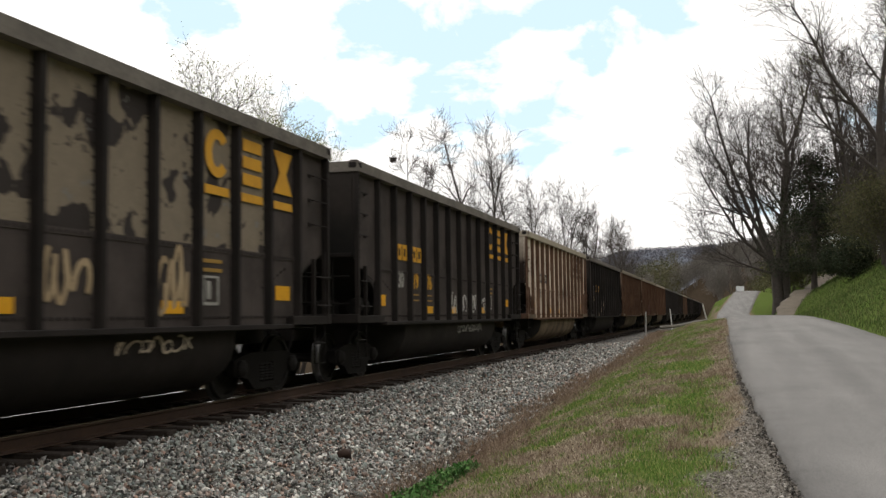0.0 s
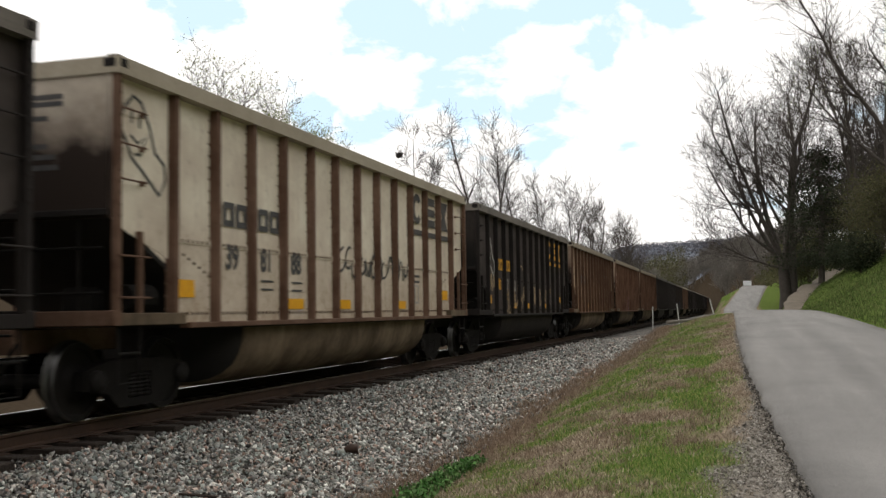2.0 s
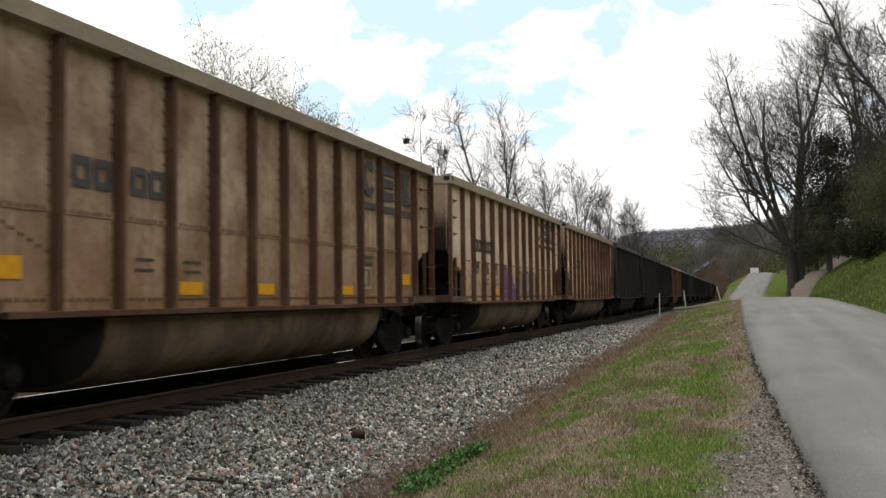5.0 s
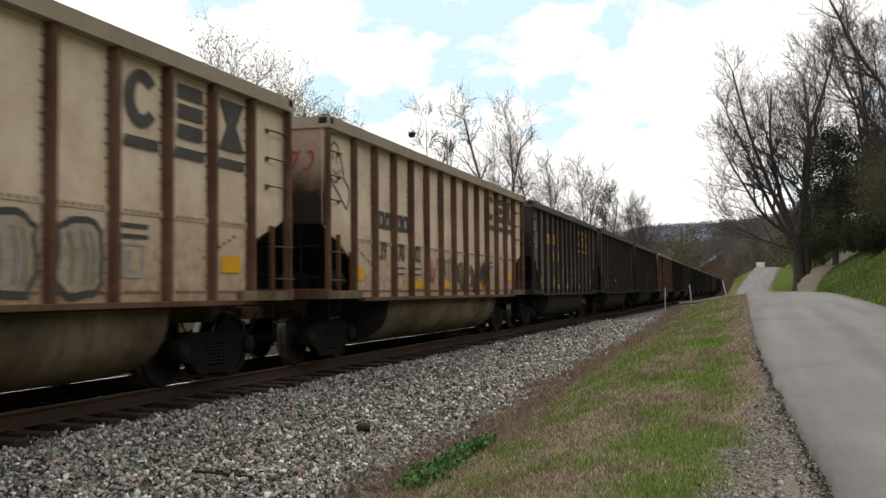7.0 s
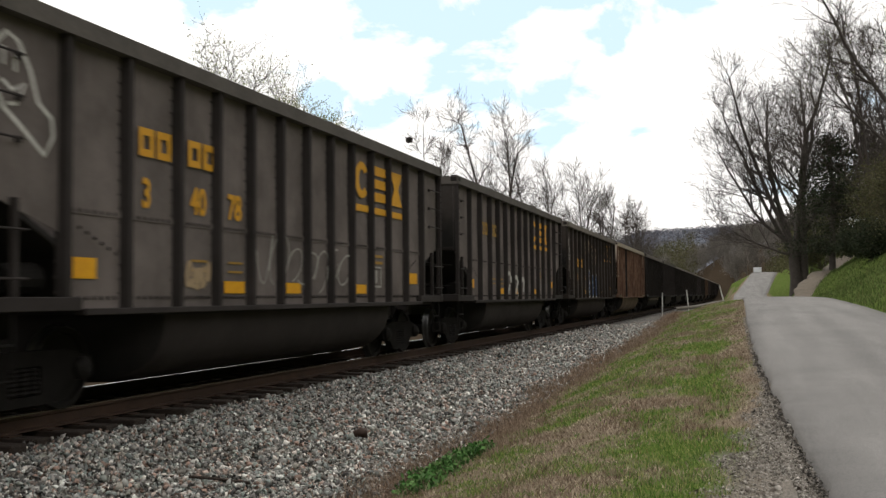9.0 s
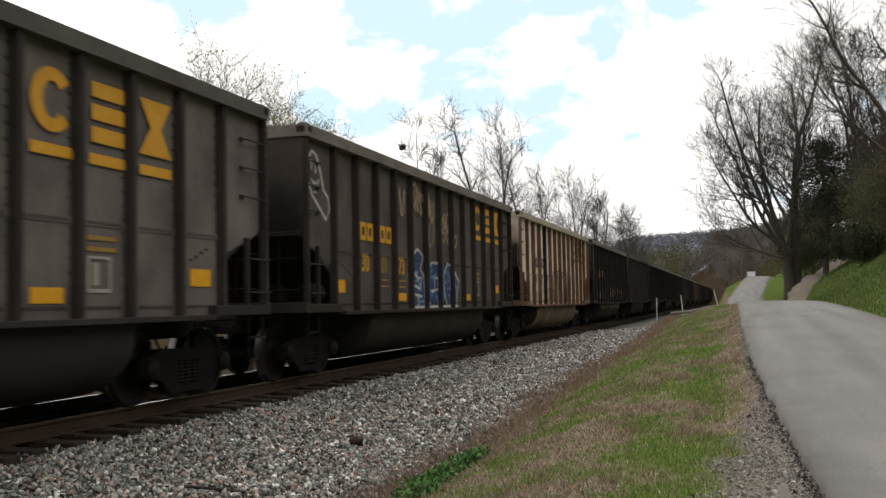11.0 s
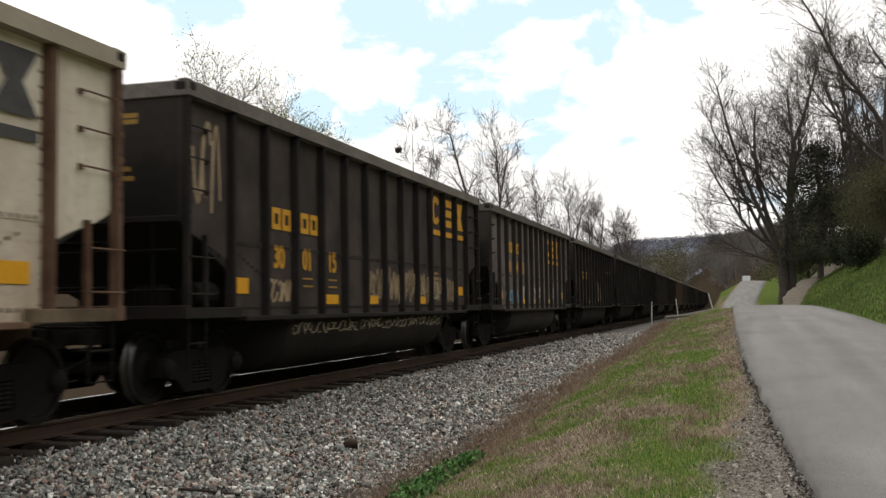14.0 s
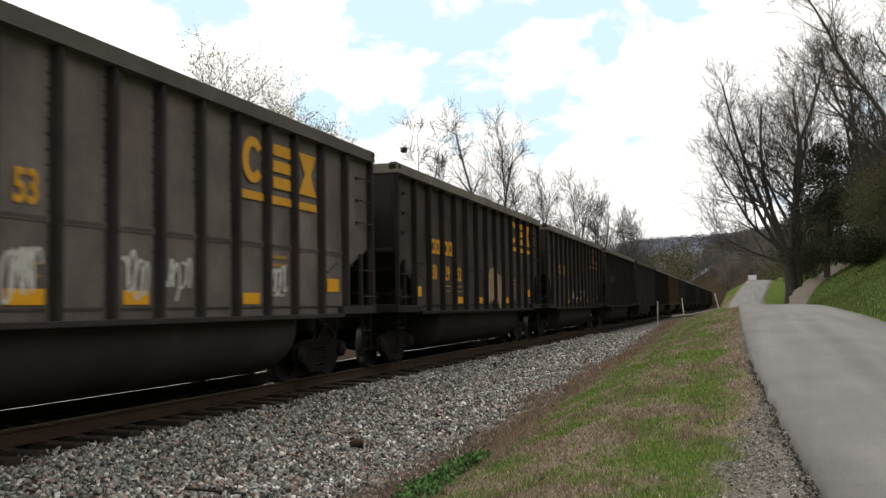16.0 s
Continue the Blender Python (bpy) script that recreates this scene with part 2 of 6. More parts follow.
MAT = {
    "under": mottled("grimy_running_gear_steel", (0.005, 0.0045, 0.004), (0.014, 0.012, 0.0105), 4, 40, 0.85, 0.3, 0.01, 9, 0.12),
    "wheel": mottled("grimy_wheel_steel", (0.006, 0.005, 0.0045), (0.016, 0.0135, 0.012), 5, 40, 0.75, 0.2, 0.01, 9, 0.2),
    "tread": mottled("polished_wheel_tread", (0.10, 0.097, 0.094), (0.24, 0.235, 0.23), 8, 60, 0.42, 0.05, 0.005, 0, 0.5, 1.0),
    # near-black of slope sheets and tub ends: soot plus their shade in the colour
    "soot": mottled("soot_and_shade_black", (0.008, 0.007, 0.006), (0.020, 0.017, 0.015), 3, 30, 0.9, 0.3, 0.01, 9),
    "yellow": mottled("dirty_yellow_lettering", (0.50, 0.24, 0.012), (0.70, 0.36, 0.02), 6, 40, 0.7, 0.05, 0.005, 9),
    "faded": mottled("faded_yellow_lettering", (0.20, 0.13, 0.03), (0.40, 0.22, 0.03), 6, 40, 0.7, 0.05, 0.005, 9),
    "ink": mottled("dark_grey_lettering", (0.035, 0.034, 0.035), (0.085, 0.08, 0.078), 6, 40, 0.7, 0.05, 0.005, 9),
    "pale": mottled("pale_grey_lettering", (0.22, 0.21, 0.19), (0.42, 0.40, 0.36), 6, 40, 0.7, 0.05, 0.005, 9),
    "reflector": mottled("amber_reflector_sheet", (0.62, 0.28, 0.008), (0.78, 0.40, 0.012), 9, 40, 0.45, 0.05, 0.005, 9),
    "white_spray": mottled("white_spray_paint", (0.38, 0.37, 0.34), (0.66, 0.64, 0.6), 3, 30, 0.7, 0.05, 0.005, 9),
    "tan_spray": mottled("tan_spray_paint", (0.25, 0.17, 0.09), (0.45, 0.34, 0.21), 3, 30, 0.7, 0.05, 0.005, 9),
    "blue_spray": mottled("blue_spray_paint", (0.008, 0.024, 0.078), (0.02, 0.058, 0.155), 3, 9, 0.6, 0.05, 0.005, 9),
    "sky_spray": mottled("pale_blue_spray_paint", (0.12, 0.3, 0.45), (0.25, 0.45, 0.6), 3, 30, 0.6, 0.05, 0.005, 9),
    "purple_spray": mottled("purple_spray_paint", (0.105, 0.036, 0.115), (0.185, 0.072, 0.19), 3, 30, 0.7, 0.05, 0.005, 9),
    "dark_spray": mottled("charcoal_spray_paint", (0.03, 0.03, 0.03), (0.08, 0.075, 0.07), 3, 30, 0.7, 0.05, 0.005, 9),
    "patch_spray": mottled("brown_and_cream_spray_paint", (0.20, 0.13, 0.07), (0.42, 0.37, 0.29), 2, 20, 0.7, 0.05, 0.005, 9),
    "red_spray": mottled("red_spray_paint", (0.20, 0.03, 0.03), (0.33, 0.07, 0.07), 3, 30, 0.7, 0.05, 0.005, 9),
    "rail": mottled("rusty_rail_steel", (0.020, 0.010, 0.0065), (0.060, 0.030, 0.017), 3, 30, 0.8, 0.2, 0.01),
    "railhead": mottled("polished_rail_head", (0.40, 0.40, 0.40), (0.62, 0.62, 0.62), 3, 30, 0.22, 0.03, 0.005, 0, 0.5, 1.0),
    "tie": mottled("weathered_sleeper_timber", (0.014, 0.010, 0.0075), (0.048, 0.035, 0.027), 3, 25, 0.9, 0.6, 0.02, 13, 0.3, 0.0, (1, 6, 1)),
    "bark": mottled("grey_brown_bark", (0.038, 0.031, 0.026), (0.095, 0.080, 0.068), 5, 30, 0.9, 0.5, 0.02, 5),
    "pale_bark": mottled("pale_grey_bark", (0.10, 0.088, 0.075), (0.21, 0.19, 0.165), 5, 30, 0.9, 0.5, 0.02, 5),
    "post": mottled("weathered_white_post", (0.34, 0.33, 0.31), (0.58, 0.57, 0.54), 6, 30, 0.8, 0.2, 0.01, 5),
    "white": mottled("white_enamel", (0.66, 0.68, 0.70), (0.80, 0.81, 0.82), 3, 20, 0.5, 0.05, 0.005),
    "leafy": islands("spring_leaf", [(0.16, 0.20, 0.06), (0.24, 0.27, 0.09), (0.30, 0.31, 0.13), (0.20, 0.20, 0.10)], glow=0.55),
    "evergreen": islands("evergreen_needles", [(0.022, 0.032, 0.018), (0.035, 0.046, 0.025), (0.05, 0.06, 0.033), (0.045, 0.044, 0.028)]),
    "olive": islands("olive_shrub_leaf", [(0.065, 0.07, 0.03), (0.095, 0.095, 0.045), (0.125, 0.12, 0.06), (0.07, 0.058, 0.038)], glow=0.3),
    # far ridge woods, the haze of distance painted into their colour
    "far_wood": islands("haze_tinted_far_wood", [(0.13, 0.135, 0.16), (0.15, 0.155, 0.18), (0.175, 0.175, 0.195), (0.14, 0.14, 0.16)]),
    "crumb": islands("lip_shadow_asphalt_crumb", [(0.07, 0.065, 0.06), (0.10, 0.093, 0.085), (0.15, 0.135, 0.118), (0.085, 0.077, 0.068)]),
    "stone": islands("ballast_stone", [(0.067, 0.063, 0.061), (0.244, 0.232, 0.217), (0.415, 0.397, 0.366), (0.183, 0.210, 0.201), (0.152, 0.128, 0.110), (0.348, 0.232, 0.183), (0.720, 0.720, 0.665), (0.104, 0.098, 0.095), (0.305, 0.287, 0.250), (0.256, 0.287, 0.262)], 0.85),
    "gravel": islands("roadside_gravel", [(0.163, 0.147, 0.128), (0.263, 0.244, 0.215), (0.375, 0.350, 0.312), (0.138, 0.119, 0.100)], 0.9),
    "blade": islands("spring_grass_blade", [(0.068, 0.134, 0.026), (0.116, 0.209, 0.040), (0.198, 0.275, 0.066), (0.341, 0.330, 0.143)], glow=0.25),
    "dry": islands("dry_grass_blade", [(0.153, 0.112, 0.080), (0.319, 0.260, 0.189), (0.519, 0.443, 0.325), (0.224, 0.171, 0.123)]),
    "bank_blade": islands("bank_grass_blade", [(0.04, 0.07, 0.018), (0.062, 0.10, 0.026), (0.09, 0.12, 0.036), (0.13, 0.135, 0.06)], glow=0.25),
    "fresh": islands("fresh_weed_leaf", [(0.05, 0.13, 0.03), (0.08, 0.18, 0.05), (0.12, 0.22, 0.07), (0.06, 0.11, 0.04)]),
    "weed": islands("dead_brown_weed", [(0.140, 0.095, 0.071), (0.248, 0.178, 0.130), (0.367, 0.286, 0.205), (0.184, 0.130, 0.097)]),
}


def end_paint(name, paint, soot, edge):
    """End sheet: paint above, a ragged cloud of coal dust and brake soot below."""
    mat, nt, b = base(name, 0.8, 0.0, 0.22)
    v = vec_of(nt)
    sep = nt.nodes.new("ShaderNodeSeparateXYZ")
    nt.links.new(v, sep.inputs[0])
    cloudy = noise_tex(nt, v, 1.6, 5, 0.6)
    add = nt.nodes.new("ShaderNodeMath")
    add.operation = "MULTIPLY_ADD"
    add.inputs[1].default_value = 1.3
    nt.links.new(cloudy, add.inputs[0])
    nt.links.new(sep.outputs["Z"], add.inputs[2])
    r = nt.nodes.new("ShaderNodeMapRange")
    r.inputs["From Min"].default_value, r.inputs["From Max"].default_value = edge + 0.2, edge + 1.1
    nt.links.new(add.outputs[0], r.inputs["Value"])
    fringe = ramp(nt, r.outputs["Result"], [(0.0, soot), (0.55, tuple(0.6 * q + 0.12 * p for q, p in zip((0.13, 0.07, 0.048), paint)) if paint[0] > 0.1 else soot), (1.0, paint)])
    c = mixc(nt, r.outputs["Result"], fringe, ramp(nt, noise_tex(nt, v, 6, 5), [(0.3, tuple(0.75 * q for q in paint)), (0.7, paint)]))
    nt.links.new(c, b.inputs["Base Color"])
    return mat


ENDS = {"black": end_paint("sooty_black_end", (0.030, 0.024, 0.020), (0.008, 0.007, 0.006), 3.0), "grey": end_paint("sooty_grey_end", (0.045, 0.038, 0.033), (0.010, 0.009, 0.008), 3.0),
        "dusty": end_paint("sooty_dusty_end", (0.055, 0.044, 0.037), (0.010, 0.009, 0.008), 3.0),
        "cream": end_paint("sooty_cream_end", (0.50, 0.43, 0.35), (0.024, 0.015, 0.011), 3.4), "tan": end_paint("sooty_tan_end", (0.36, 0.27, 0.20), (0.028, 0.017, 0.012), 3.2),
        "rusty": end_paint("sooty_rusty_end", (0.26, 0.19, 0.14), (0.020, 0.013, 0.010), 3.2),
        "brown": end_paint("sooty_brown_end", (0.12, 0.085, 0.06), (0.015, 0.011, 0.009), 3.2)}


# ---- mesh helpers ----
def mesh_of(name, verts, faces, *mats, smooth=False):
    me = bpy.data.meshes.new(name)
    me.from_pydata([tuple(v) for v in verts] if not isinstance(verts, list) else verts, [], faces if isinstance(faces, list) else [tuple(f) for f in faces])
    for m in mats:
        me.materials.append(m)
    if smooth:
        me.polygons.foreach_set("use_smooth", [True] * len(me.polygons))
    me.update()
    return me


def tri_mesh(name, verts, tris, mat):
    """A mesh from numpy arrays of points and triangles."""
    me = bpy.data.meshes.new(name)
    n = len(tris)
    me.vertices.add(len(verts))
    me.vertices.foreach_set("co", np.asarray(verts, np.float32).ravel())
    me.loops.add(3 * n)
    me.loops.foreach_set("vertex_index", np.asarray(tris, np.int32).ravel())
    me.polygons.add(n)
    me.polygons.foreach_set("loop_start", np.arange(0, 3 * n, 3, dtype=np.int32))
    me.materials.append(mat)
    me.update(calc_edges=True)
    return me


def part(name, data, parent, m=None, label=""):
    ob = new(name, data)
    ob.parent = parent
    if m is not None:
        ob.matrix_basis = m
    return tagged(ob, label)


def boxes_bm(boxes, bevel=0.0):
    """Axis-aligned boxes (x0, x1, y0, y1, z0, z1) in one bmesh."""
    bm = bmesh.new()
    for x0, x1, y0, y1, z0, z1 in boxes:
        r = bmesh.ops.create_cube(bm, size=1)
        for v in r["verts"]:
            v.co = Vector(((x0 + x1) / 2 + v.co.x * (x1 - x0), (y0 + y1) / 2 + v.co.y * (y1 - y0), (z0 + z1) / 2 + v.co.z * (z1 - z0)))
    if bevel:
        bmesh.ops.bevel(bm, geom=list(bm.edges), offset=bevel, segments=1, affect="EDGES")
    return bm


def to_mesh(name, bm, *mats, smooth=False):
    me = bpy.data.meshes.new(name)
    bmesh.ops.recalc_face_normals(bm, faces=bm.faces)
    bm.to_mesh(me)
    bm.free()
    for m in mats:
        me.materials.append(m)
    if smooth:
        me.polygons.foreach_set("use_smooth", [True] * len(me.polygons))
    return me


def box_mesh(name, boxes, mat, bevel=0.0):
    return to_mesh(name, boxes_bm(boxes, bevel), mat)


def rods(bm, pts, r, sides=6):
    """A round bar bent through the points."""
    rings = []
    for i, p in enumerate(pts):
        p = Vector(p)
        d = (Vector(pts[min(i + 1, len(pts) - 1)]) - Vector(pts[max(i - 1, 0)])).normalized()
        a = d.orthogonal().normalized()
        b = d.cross(a)
        rings.append([bm.verts.new(p + r * (math.cos(6.2832 * k / sides) * a + math.sin(6.2832 * k / sides) * b)) for k in range(sides)])
    for q, s in zip(rings, rings[1:]):
        for k in range(sides):
            bm.faces.new((q[k], q[(k + 1) % sides], s[(k + 1) % sides], s[k]))
    bm.faces.new(rings[0][::-1])
    bm.faces.new(rings[-1])
    return bm


def rod_mesh(name, runs, r, mat, sides=6):
    bm = bmesh.new()
    for pts in runs:
        rods(bm, pts, r, sides)
    return to_mesh(name, bm, mat)


def prism(bm, outline, axis, a, b):
    """An outline (list of pairs) swept along an axis from a to b. axis 'x': pairs are y, z; 'y': x, z."""
    def at(p, s):
        return (s, p[0], p[1]) if axis == "x" else (p[0], s, p[1])
    v0, v1 = [bm.verts.new(at(p, a)) for p in outline], [bm.verts.new(at(p, b)) for p in outline]
    n = len(outline)
    for i in range(n):
        bm.faces.new((v0[i], v0[(i + 1) % n], v1[(i + 1) % n], v1[i]))
    bm.faces.new(v0[::-1])
    bm.faces.new(v1)
    return bm


# ---- the lie of the land ----
XC = -8.04                                   # the track's centre line; z = 0 is the rail's top
# along the valley: toe of the ballast, the road's left edge and height
ST_Y = [-400, -60, 8.3, 9.5, 12.5, 17, 22.8, 26.7, 35.6, 47, 52, 58, 85, 124, 159, 166, 200, 400, 3000]
ST_TOE = [-1.2, -0.9, -0.82, -0.82, -0.82, -0.74, -0.56, -0.52, -0.46, -0.10, 0.12, 0.15, -0.1, -0.3, -0.3, -0.3, -0.3, -0.3, 0]
ST_LEFT = [3.0, 0.9, 0.56, 0.49, 0.35, 0.19, 0.11, 0.07, 0.05, 0.03, 0.0, -0.1, -0.8, -1.1, 1.3, 1.6, 2.4, 6, 6]
ST_ROAD = [-2.5, -0.6, -0.26, -0.20, 0.0, 0.21, 0.40, 0.52, 0.76, 0.96, 1.0, 0.95, 0.35, 0.98, 4.44, 4.6, 4.0, 3.5, 3]
ROAD_W = 3.7


def road_z(y):
    """Height of the road, its changes of slope rounded off."""
    reach = min(4.0, max(0.5, 0.09 * y))
    return np.interp(y + reach * np.linspace(-1, 1, 5), ST_Y, ST_ROAD).mean()


def smooth_step(a, b, x):
    t = min(1.0, max(0.0, (x - a) / (b - a)))
    return t * t * (3 - 2 * t)


def lump(x, y, scale, seed=0.0):
    return noise.noise(Vector((x / scale, y / scale, seed)))


RIDGE = 92.0                                 # height of the wooded ridge that ends the valley


def ground_z(x, y):
    toe, left, road = np.interp(y, ST_Y, ST_TOE), np.interp(y, ST_Y, ST_LEFT), road_z(y)
    right = left + ROAD_W
    mid = toe + 0.66 * (road - toe)
    xs = [-700, -120, -40, -20, -11.5, -10.3, -6.3, -3.6, -3.2, -1.6, left - 0.05, right + 0.05, right + 0.8, right + 5, right + 9, right + 50, right + 120, 700]
    zs = [110, 12, -2.0, -1.7, -1.0, -0.45, -0.45, toe - 0.04, toe + 0.02, mid, road - 0.085, road - 0.085, road + 0.22, road + 2.5, road + 4.3, road + 24, road + 50, road + 90]
    rise = smooth_step(57, 72, y) * (1 - smooth_step(120, 158, y))
    zs[12], zs[13], zs[14] = zs[12] + 0.75 * rise, zs[13] + 0.8 * rise, zs[14] + 0.3 * rise
    z = float(np.interp(x, xs, zs))
    if -3.6 < x < left - 0.2 or x > right + 0.4 or x < -11:
        z += 0.05 * lump(x, y, 1.3) + (0.5 * lump(x, y, 14, 3.0) if x > right + 3 or x < -14 else 0)
    # the wooded spur that closes the valley, and the far ridge
    spur = smooth_step(230, 430, y) * (1 - smooth_step(560, 760, y))
    z += spur * max(0.0, min(17.0, (x + 42) * 0.48)) * (1 + 0.25 * lump(x, y, 60, 5.0))
    far = smooth_step(900, 1650, y)
    z *= 1 - far
    z += far * smooth_step(-300, -150, x) * (RIDGE + 16 * lump(x, y, 330, 8.0) + 10 * lump(x, y, 90, 9.0) + 0.06 * (x + 90))
    return z


def grid_axis(stops):
    out = []
    for a, b, step in stops:
        out += list(np.arange(a, b, step))
    return out + [stops[-1][1]]


def turf(x, y):
    """Above 0: green growth; below: dead straw and earth."""
    left = float(np.interp(y, ST_Y, ST_LEFT))
    if x > left + ROAD_W:
        return 0.25
    g = 0.8 * lump(x, y * 0.7, 1.1, 1.0) + 0.6 * lump(x, y, 0.42, 2.0) + 0.5 * lump(x, y, 0.17, 4.0) + 0.5 * lump(x, y, 3.5, 12.0) + 0.13
    edge = left - x
    return g - 0.7 * max(0, 1 - edge / 0.7) - 0.6 * max(0, 1 - (x + 3.6) / 0.9)


def grit(x, y):
    """Bare gravel of the pull-off beside the road, above 0 where it lies."""
    if not 2 < y < 30 or not -3 < x < 2:
        return 0.0
    wide = 0.85 * (1 - smooth_step(8.0, 14.5, y)) + 0.10
    edge = float(np.interp(y, ST_Y, ST_LEFT)) - x
    return 1.6 * (1 - edge / (wide * (1 + 0.5 * lump(x, y, 0.6, 21.0)))) + 0.5 * lump(x, y, 0.25, 22.0)


def ground_material():
    mat, nt, b = base("spring_turf_and_earth", 1.0, 0.0, 0.0)
    v = vec_of(nt)
    patch, grain, fleck = noise_tex(nt, v, 0.8, 6, 0.65), noise_tex(nt, v, 9.0, 5, 0.7), noise_tex(nt, v, 60.0, 3, 0.7)
    turf = ramp(nt, grain, [(0.3, (0.046, 0.074, 0.017)), (0.7, (0.11, 0.15, 0.037))])
    straw = ramp(nt, grain, [(0.3, (0.095, 0.072, 0.053)), (0.7, (0.25, 0.20, 0.148))])
    att = nt.nodes.new("ShaderNodeAttribute")
    att.attribute_name = "turf"
    soft = mixc(nt, 0.35, att.outputs["Fac"], patch)
    c = mixc(nt, ramp(nt, soft, [(0.30, (0, 0, 0)), (0.66, (1, 1, 1))]), straw, turf)
    grit_at = nt.nodes.new("ShaderNodeAttribute")
    grit_at.attribute_name = "grit"
    c = mixc(nt, grit_at.outputs["Fac"], c, ramp(nt, fleck, [(0.3, (0.085, 0.075, 0.064)), (0.7, (0.24, 0.22, 0.195))]))
    # brown woodland floor on the slopes and far off
    sep = nt.nodes.new("ShaderNodeSeparateXYZ")
    nt.links.new(v, sep.inputs[0])
    leaf = ramp(nt, grain, [(0.3, (0.022, 0.017, 0.012)), (0.7, (0.066, 0.050, 0.035))])
    for out_name, lo, hi in (("X", 9.0, 13.0), ("X", -10.5, -11.5), ("Y", 190, 260)):
        r = nt.nodes.new("ShaderNodeMapRange")
        r.inputs["From Min"].default_value, r.inputs["From Max"].default_value = lo, hi
        nt.links.new(sep.outputs[out_name], r.inputs["Value"])
        c = mixc(nt, r.outputs["Result"], c, leaf)
    # distance haze mixed into the far ridge's colour: bare woods turn grey-violet
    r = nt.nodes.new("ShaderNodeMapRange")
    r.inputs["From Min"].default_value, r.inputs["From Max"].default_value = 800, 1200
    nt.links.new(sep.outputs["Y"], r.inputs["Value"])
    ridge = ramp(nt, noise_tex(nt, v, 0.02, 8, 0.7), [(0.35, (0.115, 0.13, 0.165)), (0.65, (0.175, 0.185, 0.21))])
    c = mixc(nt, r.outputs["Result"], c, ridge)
    c = mixc(nt, 0.3, c, ramp(nt, fleck, [(0.3, (0.15, 0.15, 0.15)), (0.7, (0.85, 0.85, 0.85))]), "OVERLAY")
    nt.links.new(c, b.inputs["Base Color"])
    bump(nt, b, grain, 0.6, 0.04)
    return mat


def make_ground():
    xs = grid_axis([(-700, -120, 40), (-120, -20, 8), (-20, -11, 1.5), (-11, -3.8, 0.6), (-3.8, 1.0, 0.2), (1.0, 12, 0.4), (12, 60, 4), (60, 700, 40)])
    ys = grid_axis([(-400, -20, 30), (-20, 4, 0.7), (4, 30, 0.4), (30, 70, 1.0), (70, 260, 5), (260, 800, 15), (800, 2400, 50)])
    verts = [(x, y, ground_z(x, y)) for y in ys for x in xs]
    n = len(xs)
    faces = [(j * n + i, j * n + i + 1, (j + 1) * n + i + 1, (j + 1) * n + i) for j in range(len(ys) - 1) for i in range(n - 1)]
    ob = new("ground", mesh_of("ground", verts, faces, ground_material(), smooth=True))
    a = ob.data.attributes.new("turf", "FLOAT", "POINT")
    a.data.foreach_set("value", [min(1.0, max(0.0, 0.5 + 0.9 * turf(x, y))) for x, y, _ in verts])
    a = ob.data.attributes.new("grit", "FLOAT", "POINT")
    a.data.foreach_set("value", [min(1.0, max(0.0, grit(x, y))) for x, y, _ in verts])
    return tagged(ob, "valley floor of patchy spring grass and wooded slopes", "ground", kind="structure")


def strip(name, mat, rows, lift, across=6):
    """A ribbon of surface that follows the land: rows of (left x, right x, y, z)."""
    verts, faces = [], []
    for xl, xr, y, z in rows:
        for i in range(across + 3):
            u = min(1.0, max(0.0, (i - 1) / across))
            u = 0.008 if i == 1 else 0.992 if i == across + 1 else u
            crown = 0.05 * (1 - (2 * u - 1) ** 2)
            edge = -0.12 if i in (0, across + 2) else 0.0
            verts.append((xl + (xr - xl) * u, y, z + lift + crown + edge))
    n = across + 3
    for j in range(len(rows) - 1):
        for i in range(n - 1):
            faces.append((j * n + i, j * n + i + 1, (j + 1) * n + i + 1, (j + 1) * n + i))
    return new(name, mesh_of(name, verts, faces, mat, smooth=True))


def asphalt():
    mat, nt, b = base("old_pale_asphalt", 0.9, 0.0, 0.12)
    v = vec_of(nt)
    wear, lanes, grain = noise_tex(nt, v, 0.6, 5, 0.6), noise_tex(nt, v, 1.6, 3, 0.5, (1, 0.06, 1)), noise_tex(nt, v, 90, 3, 0.7)
    c = ramp(nt, wear, [(0.3, (0.142, 0.138, 0.133)), (0.7, (0.216, 0.208, 0.199))])
    c = mixc(nt, 0.4, c, ramp(nt, lanes, [(0.35, (0.130, 0.126, 0.122)), (0.65, (0.245, 0.236, 0.226))]))
    c = mixc(nt, 0.6, c, ramp(nt, grain, [(0.3, (0.1, 0.1, 0.1)), (0.7, (0.9, 0.9, 0.9))]), "OVERLAY")
    nt.links.new(c, b.inputs["Base Color"])
    bump(nt, b, grain, 0.5, 0.01)
    return mat


